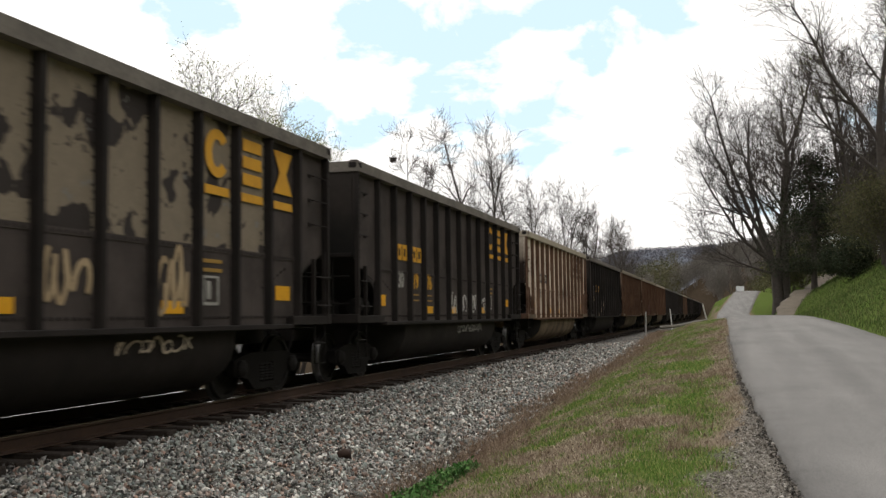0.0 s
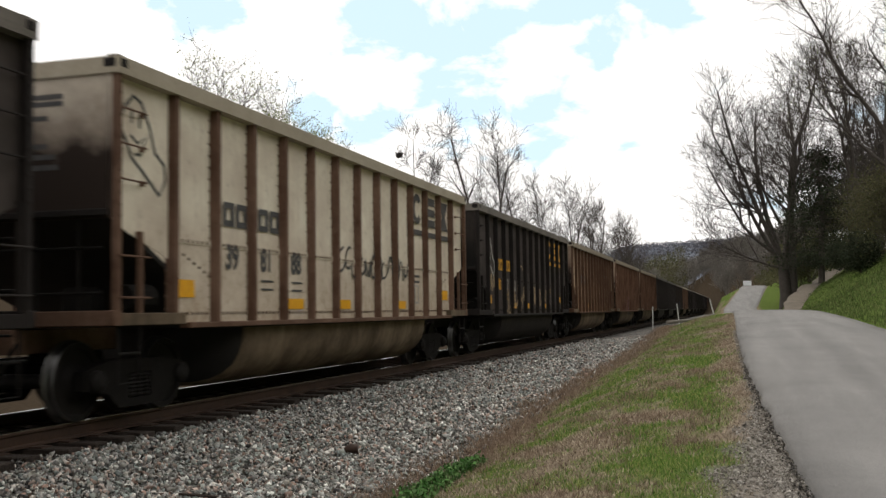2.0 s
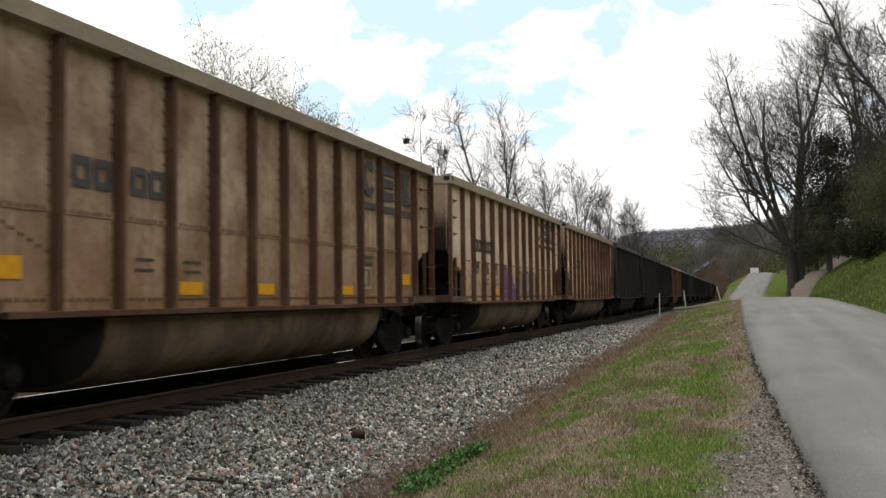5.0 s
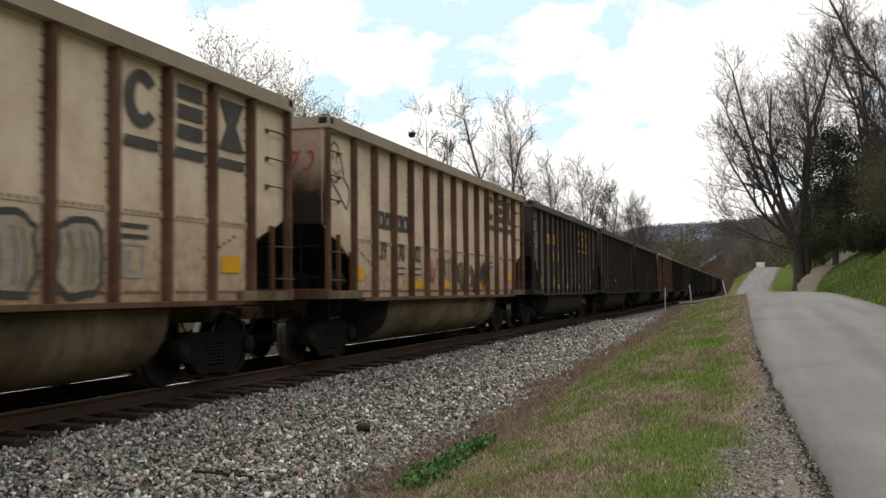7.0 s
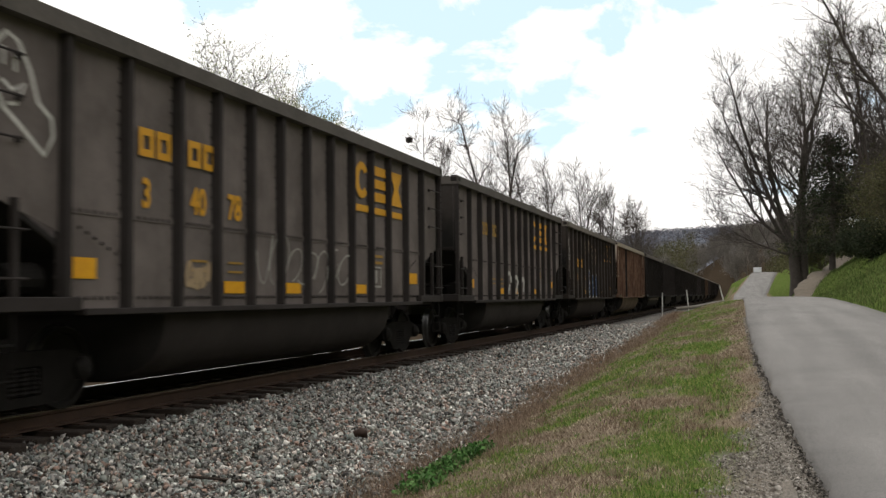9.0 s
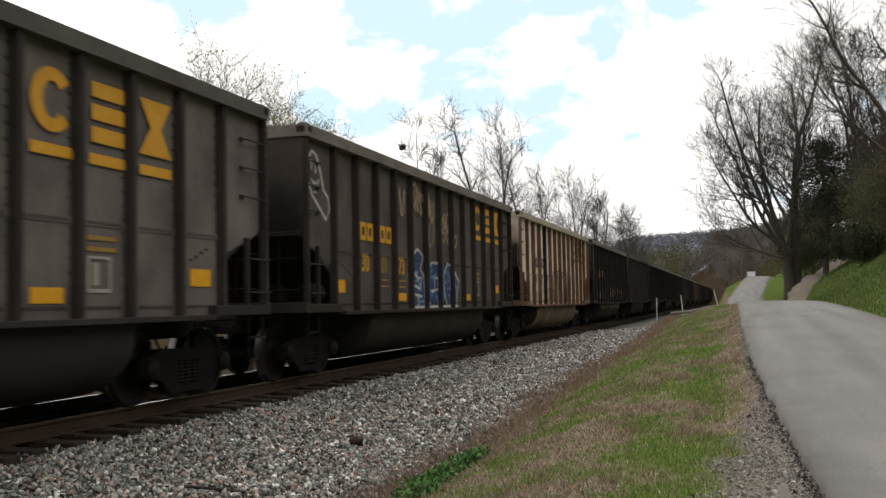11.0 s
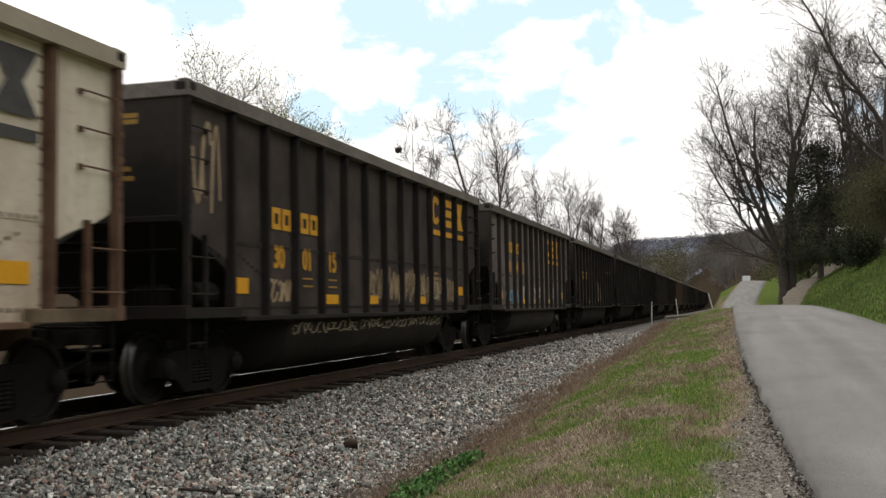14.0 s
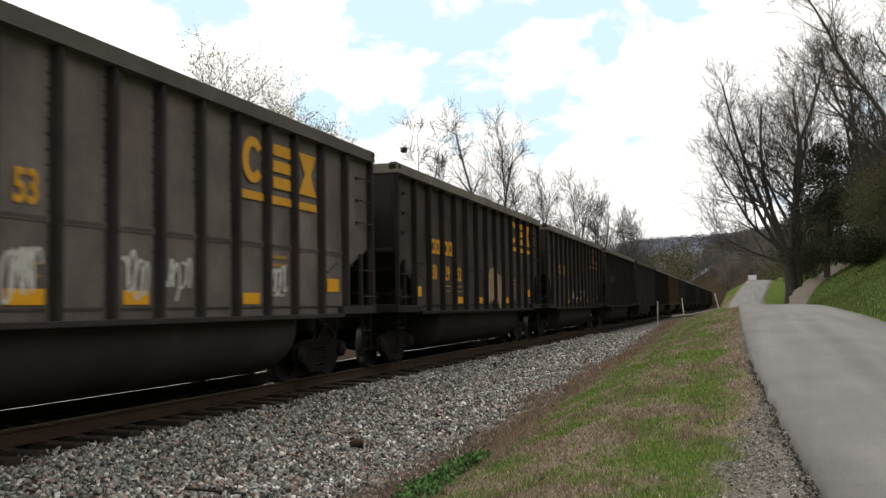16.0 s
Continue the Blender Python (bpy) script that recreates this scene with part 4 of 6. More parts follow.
def make_trees():
    bare = "bare grey-brown tree before leaf-out beside the railway"
    row = "trees beyond the track"
    # beyond the track
    tree("tree", "slender tree with sparse yellow-green spring leaves behind the train", -17.95, 34, 10.9, 3.4, 0.13, 8, 3, 4, 0.3, "bark", "leafy", 3, 0.14, 0.036, 0.007, 0, 1.2, row)
    tree("tree", "low tree with sparse yellow-green spring leaves behind the train", -15.8, 35, 9.0, 2.7, 0.11, 8, 3, 4, 0.3, "bark", "leafy", 4, 0.14, 0.038, 0.007, 0, 1.2, row)
    tree("tree", "thin bare sapling behind the train", -14.07, 45.5, 11.3, 1.7, 0.07, 2, 3, 4, 0.3, "bark", twig=0.008, group=row)
    tree("tree", bare, -14.05, 60, 13.6, 3.3, 0.15, 7, 3, 4, 0.22, "bark", twig=0.010, dense=0.9, group=row)
    tree("tree", bare, -15.35, 80, 12.6, 3.1, 0.15, 7, 3, 4, 0.25, "bark", twig=0.012, dense=0.9, group=row)
    tree("tree", bare, -14.53, 92, 13.4, 4.2, 0.17, 7, 2, 4, 0.25, "bark", twig=0.013, dense=0.9, group=row)
    tree("tree", bare, -13.9, 106, 12.8, 3.4, 0.2, 19, 3, 4, 0.25, "bark", twig=0.014, dense=0.9, group=row)
    tree("tree", bare, -13.8, 135, 13.7, 4.4, 0.2, 4, 2, 4, 0.25, "bark", twig=0.016, dense=0.9, group=row)
    tree("tree", bare, -15.2, 168, 16.5, 5.6, 0.24, 69, 2, 4, 0.25, "bark", twig=0.019, dense=0.9, group=row)
    # beyond the road
    big = "trees beyond the road"
# a clump of stems that fan out, long limbs reaching low over the road
    bole = [((0, 0, -0.5), (-0.05, 0, 0.6), 0.62, 0.46), ((-0.05, 0, 0.6), (-0.25, 0, 3.4), 0.46, 0.36), ((0.45, 0.2, -0.5), (0.5, 0.2, 4.2), 0.42, 0.27)]
    fan = [((-0.3, 0, 3.0), (-0.24, 0, 1), 13.5, 0.22), ((-0.1, 0.1, 3.0), (-0.02, 0.1, 1), 14.5, 0.24), ((0.5, 0.2, 3.8), (0.16, -0.05, 1), 14.0, 0.24), ((-0.35, 0.1, 2.8), (-0.50, 0.1, 1), 11.5, 0.18),
           ((-0.3, 0, 3.3), (-0.85, 0, 0.85), 9.0, 0.14), ((-0.3, -0.1, 2.6), (-1, -0.1, 0.42), 6.0, 0.10), ((0.5, 0.2, 4.0), (0.6, 0, 0.9), 8.0, 0.13), ((0, -0.2, 3.0), (0.1, -0.5, 1), 10.0, 0.17), ((-0.2, 0, 3.2), (-0.38, -0.15, 1), 14.0, 0.2), ((-0.3, 0, 6.0), (-0.62, 0.1, 1), 9.5, 0.12)]
    tree("tree", "large many-stemmed bare tree on the bank beside the road", 3.95, 80, 0, 3.8, 0.3, 71, 0, 4, 0.2, "bark", twig=0.011, dense=0.85, group=big, limbs=fan, bole=bole)
    # tall trees at the wood's edge, their limbs reaching out to the light over the road
    bole = [((0, 0, -0.5), (-0.1, 0, 8.0), 0.30, 0.22)]
    fan = [((-0.1, 0, 7.8), (0.1, 0, 1), 9.5, 0.18), ((-0.1, 0, 7.0), (-0.55, 0, 1), 9.5, 0.15), ((-0.1, 0, 5.2), (-0.9, 0.1, 0.75), 7.0, 0.11), ((-0.05, 0, 6.0), (0.5, -0.3, 1), 8.0, 0.13)]
    tree("tree", "tall bare tree with budding twigs on the wooded bank", 9.0, 62, 0, 3.4, 0.2, 94, 0, 4, 0.2, "bark", "leafy", 1, 0.3, 0.035, 0.010, 0, 0.8, big, limbs=fan, bole=bole)
    bole = [((0, 0, -0.5), (0.1, 0, 6.0), 0.26, 0.20)]
    fan = [((0.1, 0, 5.8), (0.05, 0, 1), 11.0, 0.17), ((0.1, 0, 5.0), (-0.45, 0, 1), 10.0, 0.14), ((0.1, 0, 4.0), (-0.8, 0, 0.9), 7.5, 0.11), ((0.1, 0, 5.4), (0.5, 0, 1), 9.0, 0.12)]
    tree("tree", "tall bare tree on the wooded bank", 8.6, 76, 0, 3.6, 0.2, 83, 0, 4, 0.2, "bark", twig=0.011, dense=0.8, group=big, limbs=fan, bole=bole)
    tree("tree", "tall bare tree on the wooded bank", 10.2, 54, 14, 4.5, 0.15, 105, 2, 4, 0.3, "bark", twig=0.011, dense=0.8, group=big)
    tree("tree", "bare tree on the wooded bank", 12.5, 86, 16, 5.5, 0.2, 116, 2, 4, 0.3, "bark", twig=0.014, group=big)
    tree("tree", "leaning bare tree on the wooded bank", 6.6, 94, 13, 5.0, 0.18, 127, 2, 4, 0.3, "pale_bark", twig=0.016, group=big)
    # a dark cedar among the bare trees
    rng = random.Random(9)
    thing = tagged(new("cedar_tree"), "dark evergreen cedar among the bare trees on the bank", "tree")
    x, y = 6.2, 77
    thing.matrix_basis = pose(x, y, ground_z(x, y))
    segs = [(Vector((0, 0, -0.3)), Vector((0.2, 0, 6)), 0.24, 0.15), (Vector((0.2, 0, 6)), Vector((0, 0, 10.0)), 0.15, 0.03)]
    tips = []
    for i in range(210):
        z = 1.6 + 8.3 * rng.random() ** 1.25
        a, reach = rng.uniform(0, 6.283), (0.5 + 2.9 * math.sin(min(1.0, (10.3 - z) / 6.5) * 1.9)) * rng.uniform(0.35, 1.25)
        end = Vector((math.cos(a) * reach, math.sin(a) * reach, z - 0.12 * reach))
        segs.append((Vector((0.1, 0, z)), end, 0.03, 0.008))
        for u in (0.35, 0.6, 0.8, 1.0):
            tips.append(Vector((0.1, 0, z)).lerp(end, u))
    part("trunk", tri_mesh("trunk", *tubes(segs), MAT["bark"]), thing)
    part("crown", tri_mesh("crown", *leaf_cloud(tips, 22, 0.30, 0.075, 4, 0.7), MAT["evergreen"]), thing, label="dense drooping dark green foliage")
    # undergrowth on the bank
    for i, (x, y, s, m) in enumerate([(8.5, 59, 2.1, "olive"), (9.2, 63, 2.2, "olive"), (7.4, 64, 0.8, "evergreen"), (7.9, 67, 0.9, "evergreen"), (7.3, 70, 0.9, "evergreen"), (9.6, 70, 2.0, "olive"), (5.4, 92, 1.6, "olive"), (6.3, 100, 1.8, "olive"), (11.5, 52, 1.7, "olive")]):
        segs, tips = grow(200 + i, 1.7 * s, 1.2 * s, 0.03, 5, 2, 0.2, 0, 0.008)
        thing = tagged(new("shrub"), "olive-green budding shrub on the bank" if m == "olive" else "dark evergreen shrub at the wood's edge", "shrub", "shrubs on the bank")
        thing.matrix_basis = pose(x, y, ground_z(x, y))
        part("woody_base", tri_mesh("woody_base", *tubes(segs), MAT["bark"]), thing)
        part("foliage", tri_mesh("foliage", *leaf_cloud(tips, 22 if m == "olive" else 40, 0.28 * s, 0.06, i), MAT[m]), thing)


def make_woods():
    """Far wooded slopes: bare woods that nobody could count."""
    rng = random.Random(77)
    kinds = []
    for i in range(4):
        segs, tips = grow(300 + i, 13, 4.5, 0.2, 1 + i % 2, 3, 0.25, 0, 0.035, 0.9)
        kinds.append(tubes(segs))
    def plant(name, label, spots, mat, size=1.0, leafy=None):
        vs, fs, k = [], [], 0
        for x, y in spots:
            v, f = kinds[rng.randrange(4)]
            s, a = size * rng.uniform(0.7, 1.2), rng.uniform(0, 6.283)
            c, n = math.cos(a), math.sin(a)
            w = np.stack([v[:, 0] * c - v[:, 1] * n, v[:, 0] * n + v[:, 1] * c, v[:, 2]], -1) * s + np.array([x, y, ground_z(x, y)])
            vs.append(w)
            fs.append(f + k)
            k += len(v)
        tagged(new(name, tri_mesh(name, np.concatenate(vs), np.concatenate(fs), mat)), label, "woods", kind="stuff")
    slope, spur, left = [], [], []
    while len(slope) < 120:
        y = rng.uniform(70, 260)
        x = 12 + (y - 70) * -0.01 + 45 * rng.random() ** 1.6
        slope.append((x, y))
    while len(spur) < 230:
        x, y = rng.uniform(-48, 30), rng.uniform(235, 470)
        if x < -2 and y < 300:
            continue
        if -12 < x < -4 and y < 330:
            continue
        spur.append((x, y))
    while len(left) < 60:
        x, y = rng.uniform(-45, -14), rng.uniform(180, 420)
        left.append((x, y))
    plant("hillside_woods", "bare brown woods on the slope beyond the road", slope, MAT["bark"], 0.78)
    plant("spur_woods", "bare grey-brown woods closing the valley", spur, MAT["pale_bark"], 0.75)
    plant("trackside_woods", "bare woods beyond the railway far off", left, MAT["pale_bark"], 0.75)
    pts = []
    for _ in range(1300):
        x, y = rng.uniform(-26, -13.5), rng.uniform(150, 330)
        pts.append(Vector((x, y, ground_z(x, y) + rng.uniform(0.5, 5 + 10 * smooth_step(190, 260, y)))))
    tagged(new("spring_thicket", tri_mesh("spring_thicket", *leaf_cloud(pts, 26, 0.8, 0.22, 5), MAT["olive"])), "yellow-green thicket beyond the railway far off", "thicket", kind="stuff")
    pts = []
    for _ in range(9000):
        x, y = rng.uniform(-260, 190), rng.uniform(1330, 1760)
        pts.append(Vector((x, y, ground_z(x, y) + rng.uniform(0, 6))))
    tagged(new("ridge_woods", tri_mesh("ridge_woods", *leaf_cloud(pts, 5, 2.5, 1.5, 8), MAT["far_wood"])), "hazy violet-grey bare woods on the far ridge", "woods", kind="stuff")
    pts = []
    for _ in range(2400):
        x, y = rng.uniform(5.5, 40), rng.uniform(84, 260)
        if x < 7.5 and y < 95:
            continue
        pts.append(Vector((x, y, ground_z(x, y) + rng.uniform(0.2, 3.6))))
    tagged(new("undergrowth", tri_mesh("undergrowth", *leaf_cloud(pts, 20, 0.7, 0.2, 6), MAT["olive"])), "olive-brown undergrowth below the bare woods", "undergrowth", kind="stuff")


def make_roadside():
    for x, y, z, h, lean, tip in ((-4.44, 58, 0.38, 0.96, 1, 0), (-2.96, 58, 0.5, 0.98, -5, 0), (-1.03, 58, 0.76, 1.0, -13, 0)):
        post = tagged(new("marker_post"), "white weathered marker post leaning" if abs(lean) > 3 else "white weathered marker post upright", "post", "posts across the verge")
        post.matrix_basis = pose(x, y, ground_z(x, y) - 0.05, 0, lean, 0)
        part("shaft", box_mesh("shaft", [(-0.032, 0.032, -0.02, 0.02, 0, z + h - ground_z(x, y))], MAT["post"], 0.012), post)
        part("cap", box_mesh("cap", [(-0.036, 0.036, -0.024, 0.024, z + h - ground_z(x, y) - 0.02, z + h - ground_z(x, y) + 0.03)], MAT["post"], 0.01), post)
    log = new("log", rod_mesh("log", [[(-3.6, 57, 0.42), (-2.4, 57.3, 0.52), (-1.0, 57.6, 0.80)]], 0.09, MAT["pale_bark"], 7))
    tagged(log, "pale fallen log across the verge by the posts", "log")
    box = tagged(new("roadside_box"), "small white box beside the road on the crest", "box")
    x, y = 2.2, 162.0
    box.matrix_basis = pose(x, y, float(np.interp(y, ST_Y, ST_ROAD)))
    part("body", box_mesh("body", [(-0.6, 0.6, -0.35, 0.35, 0.05, 0.72)], MAT["white"], 0.05), box)
    part("lid", box_mesh("lid", [(-0.64, 0.64, -0.39, 0.39, 0.72, 0.8)], MAT["white"], 0.03), box)
    part("plinth", box_mesh("plinth", [(-0.55, 0.55, -0.3, 0.3, -0.4, 0.05)], MAT["post"], 0.02), box)
    house = tagged(new("house"), "small white house half hidden among the bare trees", "house")
    house.matrix_basis = pose(14.0, 112, ground_z(14.0, 112) - 0.3, 0, 0, 12)
    part("wall", box_mesh("wall", [(-3.5, 3.5, -2.5, 2.5, 0, 3.0)], MAT["white"]), house)
    bm = bmesh.new()
    prism(bm, [(-3.8, 2.95), (3.8, 2.95), (0, 5.2)], "y", -2.8, 2.8)
    part("roof", to_mesh("roof", bm, MAT["rail"]), house, label="dark pitched roof")
    for x in (-2.0, 1.6):
        w = part("window", box_mesh("window", [(x - 0.5, x + 0.5, -2.56, -2.5, 1.1, 2.3)], MAT["post"]), house)
        part("pane", box_mesh("pane", [(x - 0.42, x + 0.42, -2.575, -2.56, 1.18, 2.22)], MAT["under"]), w)
    part("door", box_mesh("door", [(-0.45, 0.45, -2.55, -2.5, 0.1, 2.1)], MAT["rail"]), house)
    stick = new("stick", rod_mesh("stick", [[(-5.12, 8.5, bed_z(-5.12, 8.5) + 0.04), (-4.9, 8.62, bed_z(-4.9, 8.62) + 0.05), (-4.6, 8.75, bed_z(-4.6, 8.75) + 0.04)]], 0.016, MAT["tie"], 6))
    tagged(stick, "dark broken stick lying on the ballast", "stick")
    pts = [Vector((-15.18, 45, 8.75)) + Vector((random.gauss(0, 0.06), random.gauss(0, 0.06), random.gauss(0, 0.05))) for _ in range(60)]
    tagged(new("nest", tri_mesh("nest", *leaf_cloud(pts, 5, 0.03, 0.06, 3), MAT["bark"])), "dark ball-shaped nest high in the bare sapling", "nest")


# ---- coal wagons ----
HALF = 1.62                                     # half the width
SILL, SEAM, TOP, WHEEL_R = 1.09, 2.16, 4.07, 0.457
LONG = [1.25 + 1.035 * i for i in range(13)]
SHORT = [1.27, 2.32] + [3.37 + 0.93 * i for i in range(9)] + [11.84, 12.87]
# over couplers, over the body, ribs, first bay of the emblem, its height, height of owner's mark and number
KINDS = {"long": (16.18, 14.80, LONG, 9, 3.10, 2.39, 1.82), "short": (15.45, 14.08, SHORT, 8, 2.99, 2.84, 2.26)}
kind_now = "long"
BODY, RIB_Y = KINDS["long"][1:3]


def choose(kind):
    """Build the parts that follow for one of the two kinds of wagon."""
    global kind_now, BODY, RIB_Y, TURN_END
    kind_now = kind
    BODY, RIB_Y = KINDS[kind][1:3]
    TURN_END = Matrix.Translation((0, BODY, 0)) @ Matrix.Rotation(math.pi, 4, "Z")


store = {}


def cached(key, build):
    key = (kind_now, *key)
    if key not in store:
        store[key] = build()
    return store[key]


def rib_mesh(mat):
    """A pressed rib: flanged, tapering a little to its foot."""
    bm = bmesh.new()
    prism(bm, [(-0.06, -0.03), (-0.055, 0.02), (-0.042, 0.098), (-0.036, 0.105), (0.036, 0.105), (0.042, 0.098), (0.055, 0.02), (0.06, -0.03)], "y", 0, 1)
    me = bm
    for v in me.verts:
        out, along, up = v.co.z, v.co.x, v.co.y
        z = SILL + 0.02 + up * (TOP - 0.17 - SILL - 0.02)
        v.co = Vector((HALF - 0.12 + out * (0.93 if up < 0.5 else 1.0), along, z))
    return to_mesh("rib", bm, mat)


def rivets_mesh(mat):
    vs, fs = [], []
    def bolt(x, y, z, r=0.022):
        k = len(vs)
        vs.extend([(x, y - r, z - r), (x, y + r, z - r), (x, y + r, z + r), (x, y - r, z + r), (x + 0.018, y, z)])
        fs.extend([(k, k + 1, k + 4), (k + 1, k + 2, k + 4), (k + 2, k + 3, k + 4), (k + 3, k, k + 4)])
    for y in RIB_Y:
        for i in range(17):
            for s in (-0.08,):
                bolt(HALF - 0.136, y + s, SILL + 0.18 + i * 0.155, 0.016)
    for a, b in zip(RIB_Y, RIB_Y[1:]):
        for i in range(7):
            bolt(HALF - 0.118, a + 0.16 + i * (b - a - 0.32) / 6, SEAM - 0.035)
            bolt(HALF - 0.118, a + 0.16 + i * (b - a - 0.32) / 6, SILL + 0.13)
    for e, s in ((0, 1), (BODY, -1)):
        for i in range(13):
            bolt(HALF - 0.0, e + s * 0.05, 2.3 + i * 0.125)
        for i in range(7):
            bolt(HALF - 0.118, e + s * (1.55 + 0.09 * i * 1.4), 1.95 - 0.05 * i, 0.02)
    return mesh_of("rivets", vs, fs, mat)


def panel_mesh(width, mat, low=None):
    """One side sheet between two ribs, in two courses with a lap at the seam, a little dished."""
    bm = bmesh.new()
    zs = [SILL + 0.01, SEAM - 0.07, SEAM - 0.069, SEAM, SEAM + 0.001, 3.0, TOP - 0.12]
    offs = [0.0, 0.0, 0.012, 0.012, 0.0, -0.006, 0.0]
    n = 4
    rows = []
    for z, o in zip(zs, offs):
        rows.append([bm.verts.new((HALF - 0.13 + o - (0.012 if 0 < i < n and z > 1.3 and abs(z - SEAM) > 0.1 and z < 3.9 else 0), i * width / n, z)) for i in range(n + 1)])
    for a, b in zip(rows, rows[1:]):
        for i in range(n):
            f = bm.faces.new((a[i], a[i + 1], b[i + 1], b[i]))
            f.material_index = int(low is not None and a[0].co.z < SEAM - 0.01)
    return to_mesh("panel", bm, mat, *([low] if low else []))


def end_panel_mesh(mat, y1):
    """The end bay of the side: cut off at a slant above the end platform."""
    bm = bmesh.new()
    prism(bm, [(0.0, TOP - 0.12), (0.0, 2.30), (0.35, 2.14), (0.75, 2.02), (y1, 1.86), (y1, TOP - 0.12)], "x", HALF - 0.13, HALF - 0.118)
    return to_mesh("end_panel", bm, mat)


def chord_mesh(mat):
    w = HALF + 0.02
    bm = boxes_bm([(w - 0.17, w, -0.03, BODY + 0.03, TOP - 0.19, TOP), (-w, -w + 0.17, -0.03, BODY + 0.03, TOP - 0.19, TOP),
                   (-w + 0.17, w - 0.17, -0.03, 0.14, TOP - 0.19, TOP), (-w + 0.17, w - 0.17, BODY - 0.14, BODY + 0.03, TOP - 0.19, TOP)])
    return to_mesh("top_chord", bm, mat)


def cap_mesh(mat):
    bm = boxes_bm([(HALF - 0.22, HALF + 0.028, -0.042, 0.19, TOP - 0.17, TOP + 0.03)], 0.06)
    return to_mesh("corner_cap", bm, mat)


def end_wall_mesh(mat):
    return box_mesh("end_wall", [(-HALF + 0.06, HALF - 0.06, 0.0, 0.05, 2.28, TOP - 0.17)], mat)


def corner_mesh(mat):
    bm = boxes_bm([(HALF - 0.08, HALF - 0.0, -0.004, 0.08, 1.09, TOP - 0.17)], 0.006)
    return to_mesh("corner_post", bm, mat)


def slope_mesh(mat):
    """The slope sheets below both ends, and the hopper floor between them."""
    bm = bmesh.new()
    w = HALF - 0.135
    prism(bm, [(0.05, 2.30), (1.45, 1.62), (3.0, 1.02), (BODY - 3.0, 1.02), (BODY - 1.45, 1.62), (BODY - 0.05, 2.30), (BODY - 0.05, 2.36), (BODY - 1.42, 1.70), (1.42, 1.70), (0.05, 2.36)], "x", -w, w)
    return to_mesh("slope_sheet", bm, mat)


def tub_mesh(mat):
    """The round-bottomed tub slung below the sill."""
    bm = bmesh.new()
    n, rings = 14, []
    for y, s in ((3.22, 0.93), (3.32, 0.99), (3.6, 1.0), (5.5, 1.0), (BODY / 2, 1.0), (BODY - 5.5, 1.0), (BODY - 3.6, 1.0), (BODY - 3.12, 0.99), (BODY - 3.02, 0.93)):
        ring = []
        for i in range(n + 1):
            a = math.pi * i / n
            cx, cz = math.cos(a), math.sin(a)
            x = (HALF - 0.17) * math.copysign(abs(cx) ** 0.55, cx)
            ring.append(bm.verts.new((x, y, 1.10 - 0.93 * s * abs(cz) ** 0.75)))
        rings.append(ring)
    for a, b in zip(rings, rings[1:]):
        for i in range(n):
            bm.faces.new((a[i], a[i + 1], b[i + 1], b[i]))
    # end faces get the black that holds both soot and painted shade
    for f in (bm.faces.new(rings[0]), bm.faces.new(rings[-1][::-1])):
        f.material_index = 1
    return to_mesh("tub", bm, mat, MAT["soot"], smooth=True)


def sill_mesh(mat):
    w = HALF + 0.02
    return box_mesh("side_sill", [(w - 0.16, w, 1.5, BODY - 1.5, SILL - 0.05, SILL + 0.02)], mat, 0.008)


def end_plate_mesh(mat):
    return box_mesh("end_plate", [(HALF - 0.12, HALF - 0.01, 0.08, RIB_Y[0] + 0.2, SILL, SILL + 0.14)], mat, 0.008)


def end_gear(mat):
    return box_mesh("end_sill", [(-HALF, HALF, -0.06, 0.10, SILL, SILL + 0.17), (-0.35, 0.35, -0.10, 1.9, 0.78, 1.06), (-HALF + 0.1, HALF - 0.1, 0.10, 1.2, SILL + 0.03, SILL + 0.07)], mat, 0.01)


def ladder_mesh(mat):
    """Uprights and rungs of the corner ladder in the open end bay."""
    bm = boxes_bm([(HALF - 0.10, HALF - 0.04, 0.50, 0.56, SILL + 0.1, 2.16), (HALF - 0.10, HALF - 0.04, 0.06, 0.11, SILL + 0.1, 2.3)])
    for z in (1.40, 1.86):
        rods(bm, [(HALF - 0.05, 0.0, z), (HALF + 0.03, 0.02, z), (HALF + 0.03, 0.60, z), (HALF - 0.05, 0.62, z)], 0.013)
    return to_mesh("ladder", bm, mat)


def handhold_mesh(mat, z):
    bm = bmesh.new()
    rods(bm, [(HALF - 0.12, 0.04, z), (HALF - 0.03, 0.05, z), (HALF - 0.03, 0.60, z), (HALF - 0.12, 0.61, z)], 0.013)
    for y in (0.04, 0.61):
        r = bmesh.ops.create_cube(bm, size=0.06)
        bmesh.ops.translate(bm, verts=r["verts"], vec=(HALF - 0.11, y, z))
    return to_mesh("handhold", bm, mat)


def stirrup_mesh(mat):
    return rod_mesh("stirrup_step", [[(HALF - 0.06, 0.10, SILL), (HALF - 0.06, 0.10, 0.45), (HALF - 0.06, 0.52, 0.45), (HALF - 0.06, 0.52, SILL)], [(HALF - 0.06, 0.10, 0.78), (HALF - 0.06, 0.52, 0.78)]], 0.018, mat)


def end_rail_mesh(mat, z):
    return rod_mesh("end_rail", [[(-HALF + 0.2, 0.02, z), (HALF - 0.2, 0.02, z)]], 0.02, mat)


def end_post_mesh(mat, x):
    return rod_mesh("end_upright", [[(x, 0.03, SILL), (x, 0.03, 2.3)]], 0.022, mat)


